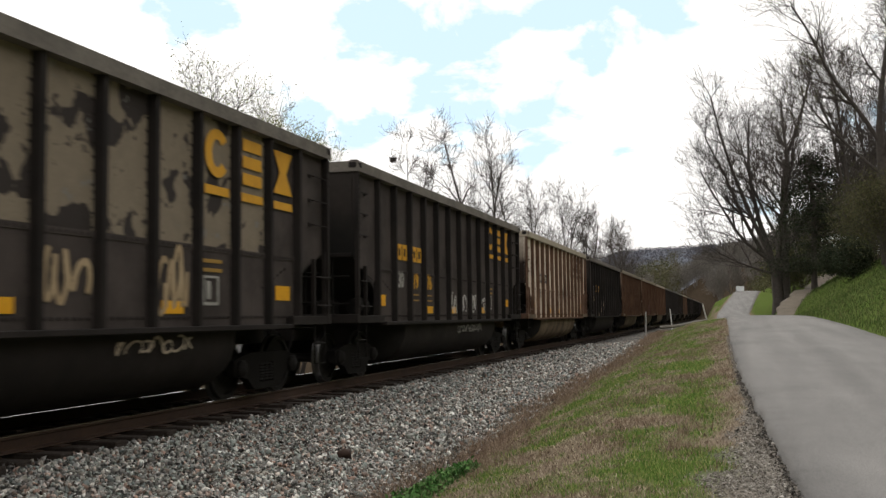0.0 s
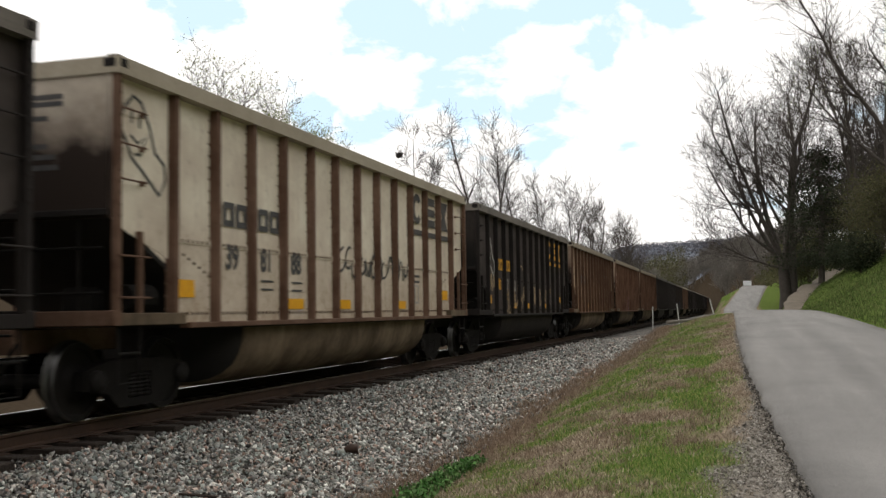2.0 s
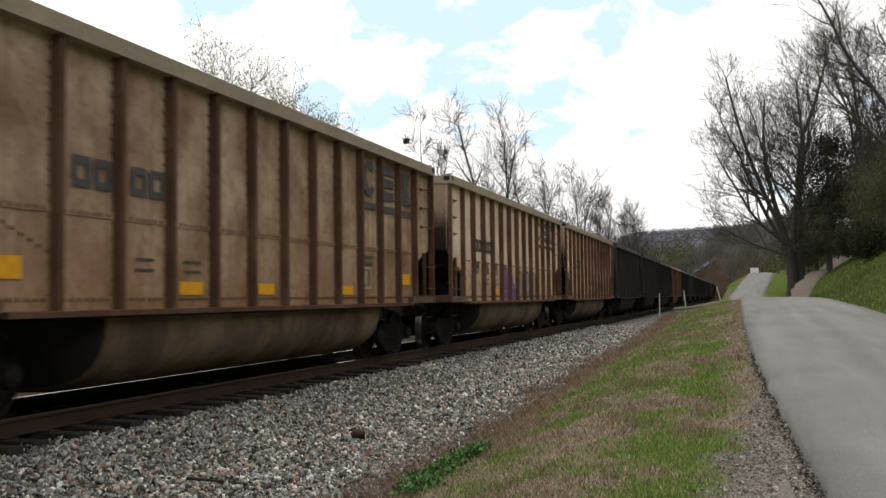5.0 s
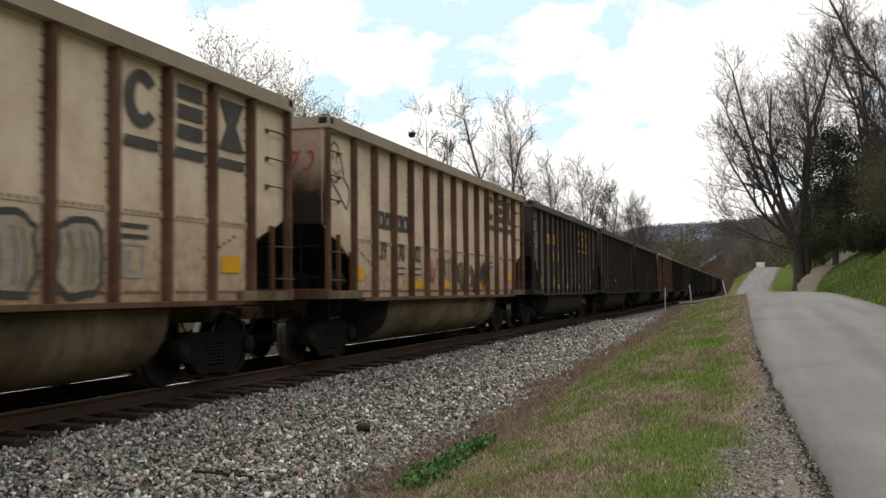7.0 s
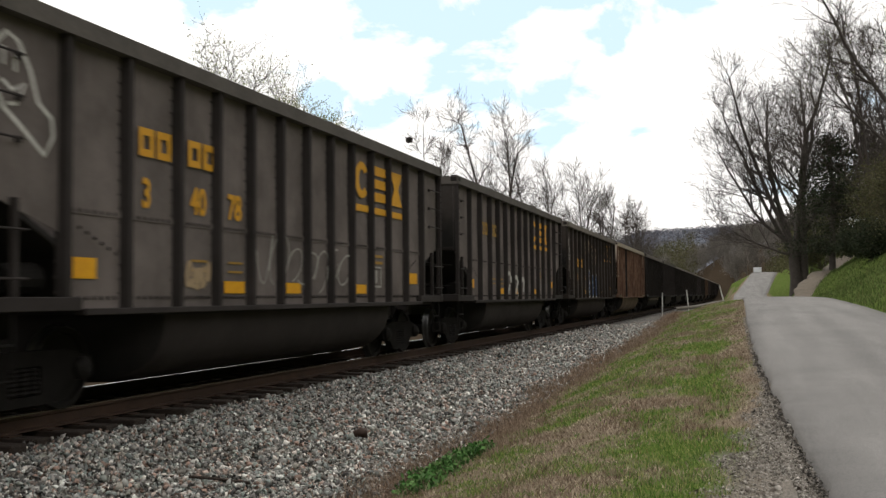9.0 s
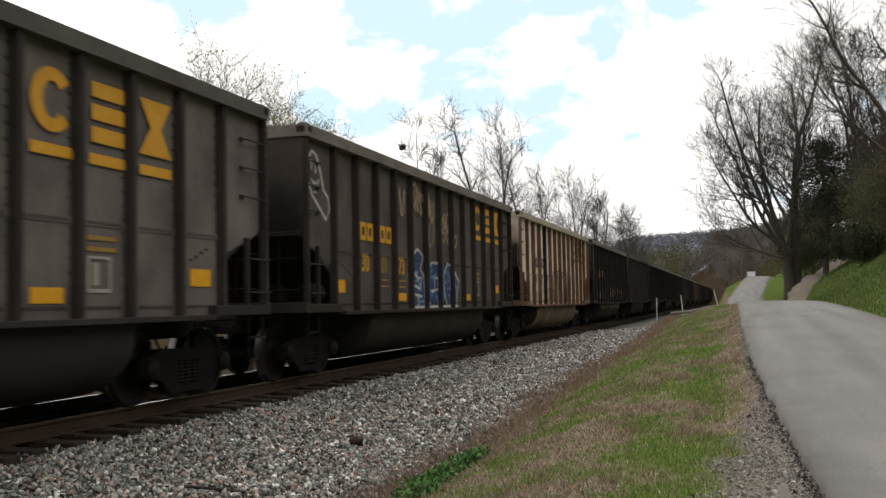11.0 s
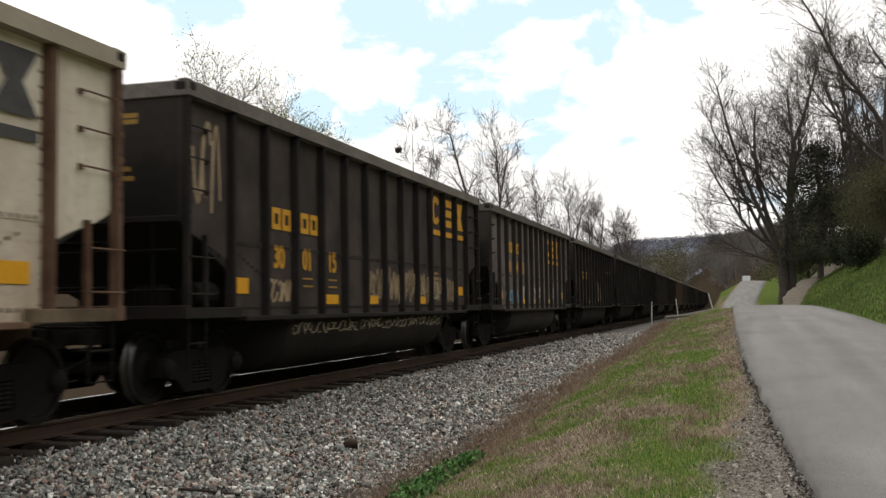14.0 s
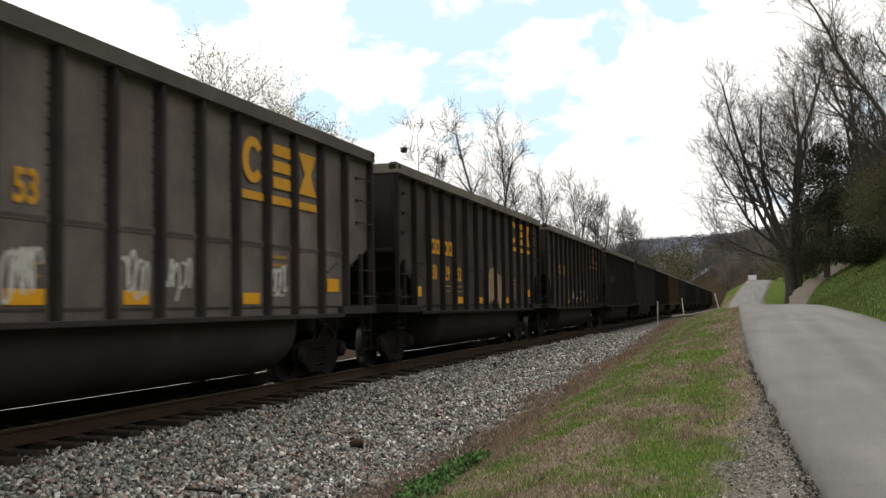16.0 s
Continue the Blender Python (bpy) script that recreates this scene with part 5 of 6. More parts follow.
def brake_mesh(mat):
    bm = boxes_bm([(0.55, 0.95, 0.42, 0.75, SILL + 0.1, SILL + 0.45)], 0.05)
    r = bmesh.ops.create_cone(bm, cap_ends=True, segments=12, radius1=0.17, radius2=0.15, depth=0.5)
    bmesh.ops.rotate(bm, verts=r["verts"], matrix=Matrix.Rotation(radians(90), 3, "X"))
    bmesh.ops.translate(bm, verts=r["verts"], vec=(HALF - 0.35, 0.85, SILL + 0.32))
    return to_mesh("brake_gear", bm, mat)


def coupler_mesh(mat):
    bm = boxes_bm([(-0.09, 0.09, -0.62, 0.3, 0.78, 0.96), (-0.17, 0.17, -0.635, -0.42, 0.72, 1.02)], 0.03)
    rods(bm, [(0.35, -0.05, 0.9), (0.33, -0.25, 0.6), (0.2, -0.5, 0.48), (0.1, -0.62, 0.5)], 0.025)
    rods(bm, [(-0.2, -0.02, 1.06), (-0.6, -0.12, 1.02), (-1.3, -0.12, 1.02)], 0.015)
    return to_mesh("coupler", bm, mat)


def sideframe_mesh(mat):
    """Cast truck side: arched, open at the springs."""
    bm = bmesh.new()
    x0, x1 = 0.93, 1.07
    outer = [(-1.08, 0.36), (-1.08, 0.58), (-0.62, 0.68), (0.62, 0.68), (1.08, 0.58), (1.08, 0.36), (0.74, 0.38), (0.42, 0.12), (-0.42, 0.12), (-0.74, 0.38)]
    inner = [(-0.24, 0.24), (-0.24, 0.38), (-0.24, 0.52), (0.24, 0.52), (0.24, 0.38), (0.24, 0.30), (0.24, 0.24), (0.20, 0.22), (-0.20, 0.22), (-0.24, 0.23)]
    n = len(outer)
    ring = lambda pts, x: [bm.verts.new((x, *p)) for p in pts]
    a, b, c, d = ring(outer, x0), ring(outer, x1), ring(inner, x0), ring(inner, x1)
    for i in range(n):
        j = (i + 1) % n
        for q in ((a[i], a[j], b[j], b[i]), (b[i], b[j], d[j], d[i]), (d[i], d[j], c[j], c[i]), (c[i], c[j], a[j], a[i])):
            bm.faces.new(q)
    return to_mesh("sideframe", bm, mat)


def lathe(prof, n=10):
    """A turned shape about z from (radius, height) pairs."""
    bm = bmesh.new()
    rings = [[bm.verts.new((r * math.cos(6.2832 * k / n), r * math.sin(6.2832 * k / n), z)) for k in range(n)] for r, z in prof]
    for a, b in zip(rings, rings[1:]):
        for k in range(n):
            bm.faces.new((a[k], a[(k + 1) % n], b[(k + 1) % n], b[k]))
    bm.faces.new(rings[0][::-1])
    bm.faces.new(rings[-1])
    return bm


def spring_mesh(mat):
    return to_mesh("spring", lathe([(0.075 if i % 2 else 0.055, 0.23 + 0.023 * i) for i in range(13)]), mat)


def bearing_mesh(mat):
    me = to_mesh("axle_bearing", lathe([(0.13, -0.12), (0.13, 0.06), (0.10, 0.09), (0.05, 0.12)], 14), mat)
    me.transform(Matrix.Rotation(radians(90), 4, "Y"))
    return me


def wheel_mesh(tread_mat, face_mat):
    """Turned wheel profile about the axle, flange inside."""
    prof = [(0.68, 0.12), (0.70, 0.16), (0.735, 0.20), (0.745, 0.34), (0.715, 0.39), (0.712, 0.478), (0.745, 0.482), (0.757, 0.459), (0.835, 0.455), (0.842, 0.448), (0.842, 0.385), (0.80, 0.37), (0.785, 0.22), (0.83, 0.15), (0.85, 0.12)]
    bm = bmesh.new()
    n = 32
    rings = [[bm.verts.new((x, r * math.cos(6.2832 * k / n), r * math.sin(6.2832 * k / n))) for k in range(n)] for x, r in prof]
    for i, (a, b) in enumerate(zip(rings, rings[1:])):
        for k in range(n):
            f = bm.faces.new((a[k], a[(k + 1) % n], b[(k + 1) % n], b[k]))
            f.material_index = 1 if 5 <= i <= 8 else 0
    return to_mesh("wheel", bm, face_mat, tread_mat, smooth=False)


def axle_mesh(mat):
    return rod_mesh("axle", [[(-0.9, 0, 0), (-0.7, 0, 0), (0.7, 0, 0), (0.9, 0, 0)]], 0.085, mat, 12)


def plate(name, boxes, mat):
    """Flat marks on the side: (y0, y1, z0, z1), a film of paint proud of the sheet."""
    return box_mesh(name, [(HALF - 0.122, HALF - 0.1165, y0, y1, z0, z1) for y0, y1, z0, z1 in boxes], mat)


def emblem(kind, mat):
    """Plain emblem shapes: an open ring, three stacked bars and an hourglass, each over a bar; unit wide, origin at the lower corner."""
    bm = bmesh.new()

    def slab(pts):
        v0, v1 = [bm.verts.new((0, p[0], p[1])) for p in pts], [bm.verts.new((0.005, p[0], p[1])) for p in pts]
        n = len(pts)
        for i in range(n):
            bm.faces.new((v0[i], v0[(i + 1) % n], v1[(i + 1) % n], v1[i]))
        bm.faces.new(v0[::-1])
        bm.faces.new(v1)
    def quad(y0, y1, z0, z1):
        slab([(y0, z0), (y1, z0), (y1, z1), (y0, z1)])
    w, h = 0.66, 0.66
    if kind == 3:
        quad(0, w, -0.24, -0.12)
    elif kind == 0:
        n = 22
        arc = [math.radians(38 + 284 * i / n) for i in range(n + 1)]
        rim = lambda r: [(w / 2 + w / 2 * r * math.cos(a), h / 2 + h / 2 * (r if r > 0.9 else r + 0.14) * math.sin(a)) for a in arc]
        o, c = [bm.verts.new((0.004, *p)) for p in rim(1)], [bm.verts.new((0.004, *p)) for p in rim(0.44)]
        for i in range(n):
            bm.faces.new((o[i], o[i + 1], c[i + 1], c[i]))
    elif kind == 1:
        for z in (0.0, 0.245, 0.49):
            quad(0.04, w - 0.04, z, z + 0.17)
    else:
        slab([(0.0, h), (w / 2 - 0.11, h / 2), (0.0, 0.0), (w, 0.0), (w / 2 + 0.11, h / 2), (w, h)])
    return to_mesh("emblem", bm, mat)


def block_mesh(w, h, t, mat):
    """A hollow upright block: one plain mark of a line of lettering."""
    bm = bmesh.new()
    o, c = [bm.verts.new((0.004, *p)) for p in ((0, 0), (w, 0), (w, h), (0, h))], [bm.verts.new((0.004, *p)) for p in ((t, t), (w - t, t), (w - t, h - t), (t, h - t))]
    for i in range(4):
        bm.faces.new((o[i], o[(i + 1) % 4], c[(i + 1) % 4], c[i]))
    return to_mesh("mark", bm, mat)


def digits_mesh(text, mat, size=0.47):
    cu = bpy.data.curves.new("digits", "FONT")
    cu.body, cu.size, cu.extrude, cu.offset = text, size, 0.0025, 0.012
    ob = bpy.data.objects.new("digits", cu)
    scene.collection.objects.link(ob)
    me = bpy.data.meshes.new_from_object(ob.evaluated_get(bpy.context.evaluated_depsgraph_get()))
    bpy.data.objects.remove(ob)
    me.transform(Matrix(((0, 0, 1, 0), (1, 0, 0, 0), (0, 1, 0, 0), (0, 0, 0, 1))))
    me.transform(Matrix.Diagonal((1, 0.80, 1, 1)))
    me.materials.clear()
    me.materials.append(mat)
    return me


def on_side(y, z):
    return pose(HALF - 0.119, y, z)


def ribbon(bm, pts, w, x=0.0):
    """A flat sprayed stroke through points (y, z), its joints mitred."""
    P = [Vector(p) for p in pts]
    closed = (P[0] - P[-1]).length < 1e-4
    rows = []
    for i, p in enumerate(P):
        q0 = P[i - 1] if i else (P[-2] if closed else p)
        q1 = P[i + 1] if i < len(P) - 1 else (P[1] if closed else p)
        d = q1 - q0
        d = d.normalized() if d.length > 1e-6 else Vector((1, 0))
        n = Vector((-d.y, d.x)) * w / 2
        rows.append([bm.verts.new((x + 0.00003 * i, *c)) for c in (p - n, p + n)])
    for a, b in zip(rows, rows[1:]):
        bm.faces.new((a[0], b[0], b[1], a[1]))


def sprayed_piece(fills, lines, dabs, mats, w=0.07):
    """Filled outlines, thick strokes over them and small dabs of a third colour."""
    bm = bmesh.new()
    for k, pts in enumerate(fills):
        bm.faces.new([bm.verts.new((0.0002 * k, *p)) for p in pts])
    n = len(bm.faces)
    for k, pts in enumerate(lines):
        ribbon(bm, pts, w, 0.0016 + 0.0003 * k)
    bm.faces.ensure_lookup_table()
    for f in bm.faces[n:]:
        f.material_index = 1
    n = len(bm.faces)
    for k, (y, z, a) in enumerate(dabs):
        ribbon(bm, [(y - 0.05 * math.cos(a), z - 0.05 * math.sin(a)), (y + 0.05 * math.cos(a), z + 0.05 * math.sin(a))], 0.05, 0.0012 + 0.00002 * k)
    bm.faces.ensure_lookup_table()
    for f in bm.faces[n:]:
        f.material_index = 2
    bmesh.ops.triangulate(bm, faces=bm.faces)
    return to_mesh("graffiti", bm, *mats)


def blue_piece():
    """Three fat blue shapes in a row, outlined in white, with pale blue flecks."""
    a, b, c = LONG[4], LONG[5], LONG[6]
    first = [(a + y, z) for y, z in ((0.12, 1.14), (0.12, 2.02), (0.22, 2.24), (0.55, 2.38), (0.93, 2.24), (0.72, 1.95), (0.97, 1.80), (0.97, 1.14))]
    second = [(b + y, z) for y, z in ((0.40, 1.14), (0.20, 1.50), (0.28, 1.88), (0.50, 2.12), (1.0, 2.12), (1.38, 1.90), (1.40, 1.45), (1.15, 1.14))]
    third = [(c + y, z) for y, z in ((0.70, 1.14), (0.46, 1.40), (0.44, 1.88), (0.75, 2.14), (1.25, 2.06), (1.72, 1.72), (1.55, 1.50), (1.50, 1.14))]
    lines = [p + p[:1] for p in (first, second, third)]
    lines += [[(a + 0.12, 1.90), (a + 0.62, 1.74), (a + 0.85, 1.80), (a + 0.66, 1.52), (a + 0.12, 1.64)], [(a + 0.15, 1.42), (a + 0.80, 1.36)], [(a + 0.52, 1.36), (a + 0.55, 1.14)]]
    lines += [[(q + y, z) for y, z in ((0, 1.52), (0, 1.78), (0.26, 1.78), (0.26, 1.52), (0, 1.52))] for q in (b + 0.72, c + 0.98)]
    lines += [[(b + 0.2, 1.50), (b + 0.72, 1.48)], [(b + 0.98, 1.62), (b + 1.38, 1.62)], [(a + 0.1, 1.135), (b + 0.3, 1.125), (c + 0.1, 1.14), (c + 1.6, 1.125)]]
    rng = random.Random(12)
    dabs = [(q + rng.uniform(lo, hi), rng.uniform(1.2, 2.0), rng.uniform(0, 3.14)) for q, lo, hi in ((a, 0.2, 0.9), (b, 0.35, 1.3), (c, 0.55, 1.45)) for _ in range(15)]
    return sprayed_piece([first, second, third], lines, dabs, (MAT["blue_spray"], MAT["white_spray"], MAT["sky_spray"]), 0.06)


def purple_piece():
    """Solid purple lettering shapes with thin pale inner lines."""
    a, b = LONG[4], LONG[5]
    block = [(a + y, z) for y, z in ((0.06, 1.13), (0.06, 2.10), (0.25, 2.16), (0.5, 2.02), (0.78, 2.08), (0.97, 1.85), (0.97, 1.13))]
    spike = [(b + y, z) for y, z in ((0.06, 1.13), (0.06, 1.62), (0.22, 1.80), (0.40, 2.14), (0.50, 2.10), (0.58, 1.62), (0.80, 1.58), (0.90, 1.36), (0.97, 1.30), (0.97, 1.13))]
    lines = [[(a + 0.18, 1.95), (a + 0.12, 1.75), (a + 0.22, 1.60), (a + 0.14, 1.45)], [(a + 0.36, 2.0), (a + 0.42, 1.55), (a + 0.52, 1.98)], [(a + 0.66, 1.98), (a + 0.76, 1.55), (a + 0.84, 1.92)],
             [(a + 0.50, 1.15), (a + 0.50, 1.35), (a + 0.68, 1.40), (a + 0.76, 1.22)], [(b + 0.15, 1.50), (b + 0.35, 1.60), (b + 0.55, 1.46), (b + 0.78, 1.52)], [(b + 0.3, 1.15), (b + 0.35, 1.34), (b + 0.55, 1.34), (b + 0.62, 1.16)]]
    return sprayed_piece([block, spike], lines, [], (MAT["purple_spray"], MAT["pale"], MAT["pale"]), 0.028)


def scribble(seed, y0, y1, z0, z1, strokes, w, mat, loops=True):
    """Looping spray tag that fills the field."""
    rng = random.Random(seed)
    bm = bmesh.new()
    n = strokes
    for s in range(n):
        c = y0 + (y1 - y0) * (s + 0.5) / n
        hw, hh = (y1 - y0) / n * rng.uniform(0.4, 0.75), (z1 - z0) / 2 * rng.uniform(0.6, 1.0)
        zc = (z0 + z1) / 2 + rng.uniform(-0.15, 0.15) * (z1 - z0)
        a, turn, pts = rng.uniform(0, 6.28), rng.uniform(3.5, 6.5) * rng.choice((-1, 1)), []
        f2 = rng.choice((1, 1, 2))
        for i in range(15):
            u = i / 14
            pts.append((c + hw * (math.cos(a + turn * u) + 0.3 * (u - 0.5)), zc + hh * math.sin(a + f2 * turn * u + 0.4)))
        ribbon(bm, pts, w * rng.uniform(0.8, 1.2), 0.0004 * s)
    return to_mesh("graffiti", bm, mat)


def blob_letter(seed, w, h, mat_fill, mat_edge, mat_glint, core=True):
    """A fat outlined spray shape with pale glints."""
    rng = random.Random(seed)
    n, pts = 22, []
    for i in range(n):
        a = 6.2832 * i / n
        pts.append((w / 2 * math.copysign(abs(math.cos(a)) ** 0.6, math.cos(a)) * rng.uniform(0.85, 1.05), h / 2 * math.copysign(abs(math.sin(a)) ** 0.6, math.sin(a)) * rng.uniform(0.88, 1.05)))
    bm = bmesh.new()
    bm.faces.new([bm.verts.new((0, *p)) for p in pts])
    for f in bm.faces:
        f.material_index = 0
    k = len(bm.faces)
    ribbon(bm, pts + pts[:1], 0.075, 0.001)
    if not core:
        for y in (-0.2, 0.08, 0.24):
            ribbon(bm, [(y * w, -0.36 * h), (y * w + 0.05, 0.05 * h), (y * w - 0.03, 0.34 * h)], 0.03, 0.0014)
    else:
        ribbon(bm, [(-w * 0.12, h * 0.16), (w * 0.14, h * 0.18), (w * 0.12, -h * 0.14), (-w * 0.14, -h * 0.16), (-w * 0.12, h * 0.16)], 0.06, 0.0014)
    bm.faces.ensure_lookup_table()
    for f in bm.faces[k:]:
        f.material_index = 1
    k = len(bm.faces)
    for _ in range(16):
        y, z = rng.uniform(-0.36, 0.36) * w, rng.uniform(-0.4, 0.4) * h
        ribbon(bm, [(y, z), (y + rng.uniform(-0.07, 0.07), z + rng.uniform(0.04, 0.12))], 0.06, 0.0009)
    bm.faces.ensure_lookup_table()
    for f in bm.faces[k:]:
        f.material_index = 2
    return to_mesh("graffiti", bm, mat_fill, mat_edge, mat_glint)


def throw_up(mat):
    """Fat rounded outlines in a row, one of them filled with downward strokes."""
    bm = bmesh.new()
    R = LONG
    rng = random.Random(60)

    def arch(y0, y1, z0, z1, lift=0.0, w=0.08):
        pts = [(y0, z0)]
        for i in range(13):
            a = math.pi * (1 - i / 12)
            pts.append(((y0 + y1) / 2 + (y1 - y0) / 2 * math.cos(a), z1 - 0.35 + 0.35 * math.sin(a)))
        ribbon(bm, pts + [(y1, z0)], w, lift)
    for k, (y0, y1, z1) in enumerate([(R[3] + 0.45, R[4] + 0.7, 2.2), (R[4] + 0.55, R[5] + 0.8, 2.35), (R[5] + 0.75, R[6] + 0.9, 2.3), (R[6] + 0.95, R[7] + 0.95, 2.3)]):
        arch(y0, y1, 1.25 + 0.1 * (k % 2), z1, 0.0003 * k)
        arch(y0 + 0.28, y1 - 0.3, 1.2, z1 - 0.45, 0.0003 * k + 0.0002, 0.06)
    ribbon(bm, [(R[5] + 0.2, 2.3), (R[6] + 0.2, 2.38), (R[7] + 0.1, 2.28)], 0.06, 0.0015)
    for _ in range(26):
        y = rng.uniform(R[7] + 0.12, R[7] + 0.9)
        ribbon(bm, [(y, 1.13), (y + rng.uniform(-0.03, 0.03), rng.uniform(1.5, 2.2))], 0.05, 0.0018 + 0.00003 * _)
    for r in (0.26, 0.13):
        ribbon(bm, [(R[8] + 0.4 + r * math.cos(6.283 * i / 16), 2.1 + 1.1 * r * math.sin(6.283 * i / 16)) for i in range(17)], 0.05, 0.0022)
    ribbon(bm, [(R[8] + 0.2, 1.75), (R[8] + 0.45, 1.80), (R[8] + 0.6, 1.6), (R[8] + 0.5, 1.38), (R[8] + 0.2, 1.36)], 0.06, 0.0022)
    return to_mesh("graffiti", bm, mat)


def face_mark(mat):
    """A long sprayed outline in the end bay."""
    bm = bmesh.new()
    ribbon(bm, [(1.0, 2.62), (0.62, 2.88), (0.42, 3.0), (0.34, 3.14), (0.16, 3.38), (0.30, 3.58), (0.46, 3.72), (0.62, 3.66), (0.78, 3.42), (0.90, 3.12), (1.10, 3.0), (1.13, 2.82), (1.0, 2.62)], 0.05)
    ribbon(bm, [(0.42, 3.40), (0.42, 3.58)], 0.04)
    ribbon(bm, [(0.58, 3.36), (0.58, 3.52)], 0.04)
    ribbon(bm, [(0.40, 3.26), (0.54, 3.18), (0.72, 3.28), (0.60, 3.06), (0.48, 3.04)], 0.04)
    return to_mesh("graffiti", bm, mat)


def mirrored(me):
    """The same part for the other end of the same side."""
    out = me.copy()
    out.transform(Matrix.Translation((0, BODY, 0)) @ Matrix.Diagonal((1, -1, 1, 1)))
    out.flip_normals()
    return out


def wagon(paint, label, numbers=(), ink="yellow", tint=None, patches=(), detail=2, emblem_mat=None, mark=None, kind="long"):
    choose(kind)
    first, em_z, mark_z, num_z = KINDS[kind][3:]
    trucks, axles = (1.28, BODY - 1.28), (0.39, 2.17, BODY - 2.17, BODY - 0.39)
    thing = tagged(new("coal_wagon"), label, "freight wagon", "wagons of the coal train")
    P, Rb, C = PAINT[paint], RIBS[paint], CHORD[paint]
    under = MAT["under"]
    put = lambda name, key, build, m=None, lab="", parent=None: part(name, cached((name, key), build), parent or thing, m, lab)
    # body
    for i, y in enumerate(RIB_Y[:-1]):
        width = RIB_Y[i + 1] - y
        mat = PAINT["patch"] if i in patches else P
        put("panel", (mat.name, round(width, 3)), lambda: panel_mesh(width, mat, P if i in patches else None), Matrix.Translation((0, y, 0)), "beige primer patch" if i in patches else "")
    for y in RIB_Y:
        put("rib", paint, lambda: rib_mesh(Rb), Matrix.Translation((0, y, 0)))
        if detail > 1:
            put("rib", paint, lambda: rib_mesh(Rb), Matrix.Translation((0, y, 0)) @ Matrix.Rotation(math.pi, 4, "Z"))
    put("far_side_sheet", paint, lambda: box_mesh("far_side_sheet", [(-HALF + 0.12, -HALF + 0.13, 0, BODY, 1.9, TOP - 0.2)], P))
    put("far_side_sill", paint, lambda: box_mesh("far_side_sill", [(-HALF - 0.02, -HALF + 0.14, 0, BODY, SILL - 0.05, SILL + 0.1)], Rb))
    put("end_panel", paint, lambda: end_panel_mesh(P, RIB_Y[0]))
    put("end_panel", paint + " far end", lambda: mirrored(end_panel_mesh(P, BODY - RIB_Y[-1])))
    put("top_chord", paint, lambda: chord_mesh(C), None, "dusty top rail")
    put("side_sill", paint, lambda: sill_mesh(Rb))
    put("slope_sheet", "soot", lambda: slope_mesh(MAT["soot"]), None, "black slope sheets, soot and shade in their colour")
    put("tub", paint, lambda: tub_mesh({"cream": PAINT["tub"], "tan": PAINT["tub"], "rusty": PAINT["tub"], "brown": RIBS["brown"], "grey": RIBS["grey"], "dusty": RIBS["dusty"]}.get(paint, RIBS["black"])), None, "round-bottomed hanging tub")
    for end in (0, 1):
        m = Matrix() if not end else TURN_END
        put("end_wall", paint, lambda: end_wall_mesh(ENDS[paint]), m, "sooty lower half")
        put("end_beam", paint, lambda: box_mesh("end_beam", [(-HALF + 0.12, HALF - 0.12, -0.04, 0.0, 2.30, 2.38)], RIBS["black"], 0.01), m)
        for name, build, mat in (("corner_post", corner_mesh, Rb), ("end_plate", end_plate_mesh, PAINT["tub"] if paint in ("cream", "tan", "rusty") else Rb), ("corner_cap", cap_mesh, RIBS["black"]), ("ladder", ladder_mesh, Rb), ("stirrup_step", stirrup_mesh, under)):
            a = cached((name, paint), lambda: build(mat))
            part(name, a, thing, None if not end else None) if not end else part(name, cached((name + "_b", paint), lambda: mirrored(a)), thing)
            if name in ("corner_post", "corner_cap"):
                part(name, a if end else cached((name + "_b", paint), lambda: mirrored(a)), thing, TURN_END)
        for z in (2.72, 3.12, 3.52):
            a = cached(("handhold", paint, z), lambda: handhold_mesh(Rb, z))
            part("handhold", cached(("handhold_b", paint, z), lambda: mirrored(a)) if end else a, thing)
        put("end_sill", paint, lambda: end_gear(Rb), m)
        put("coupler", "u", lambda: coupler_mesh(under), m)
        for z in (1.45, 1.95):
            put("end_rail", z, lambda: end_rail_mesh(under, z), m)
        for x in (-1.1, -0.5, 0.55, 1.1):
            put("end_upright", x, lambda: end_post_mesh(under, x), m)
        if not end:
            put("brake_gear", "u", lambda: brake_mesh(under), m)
    if detail > 0:
        tagged(put("rivets", paint, lambda: rivets_mesh(RIBS["black"] if paint in ("black", "grey", "dusty") else RIBS["brown"])), kind="stuff")
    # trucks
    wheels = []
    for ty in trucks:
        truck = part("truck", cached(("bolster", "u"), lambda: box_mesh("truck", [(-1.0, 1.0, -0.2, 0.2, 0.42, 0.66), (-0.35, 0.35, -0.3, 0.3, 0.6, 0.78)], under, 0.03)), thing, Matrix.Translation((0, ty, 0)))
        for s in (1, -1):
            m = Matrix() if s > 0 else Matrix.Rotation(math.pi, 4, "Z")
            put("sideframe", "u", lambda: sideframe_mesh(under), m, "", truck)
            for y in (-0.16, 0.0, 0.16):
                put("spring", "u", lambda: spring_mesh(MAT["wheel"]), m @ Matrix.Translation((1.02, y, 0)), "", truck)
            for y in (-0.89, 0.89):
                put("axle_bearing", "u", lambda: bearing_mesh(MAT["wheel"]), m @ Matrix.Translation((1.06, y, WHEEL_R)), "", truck)
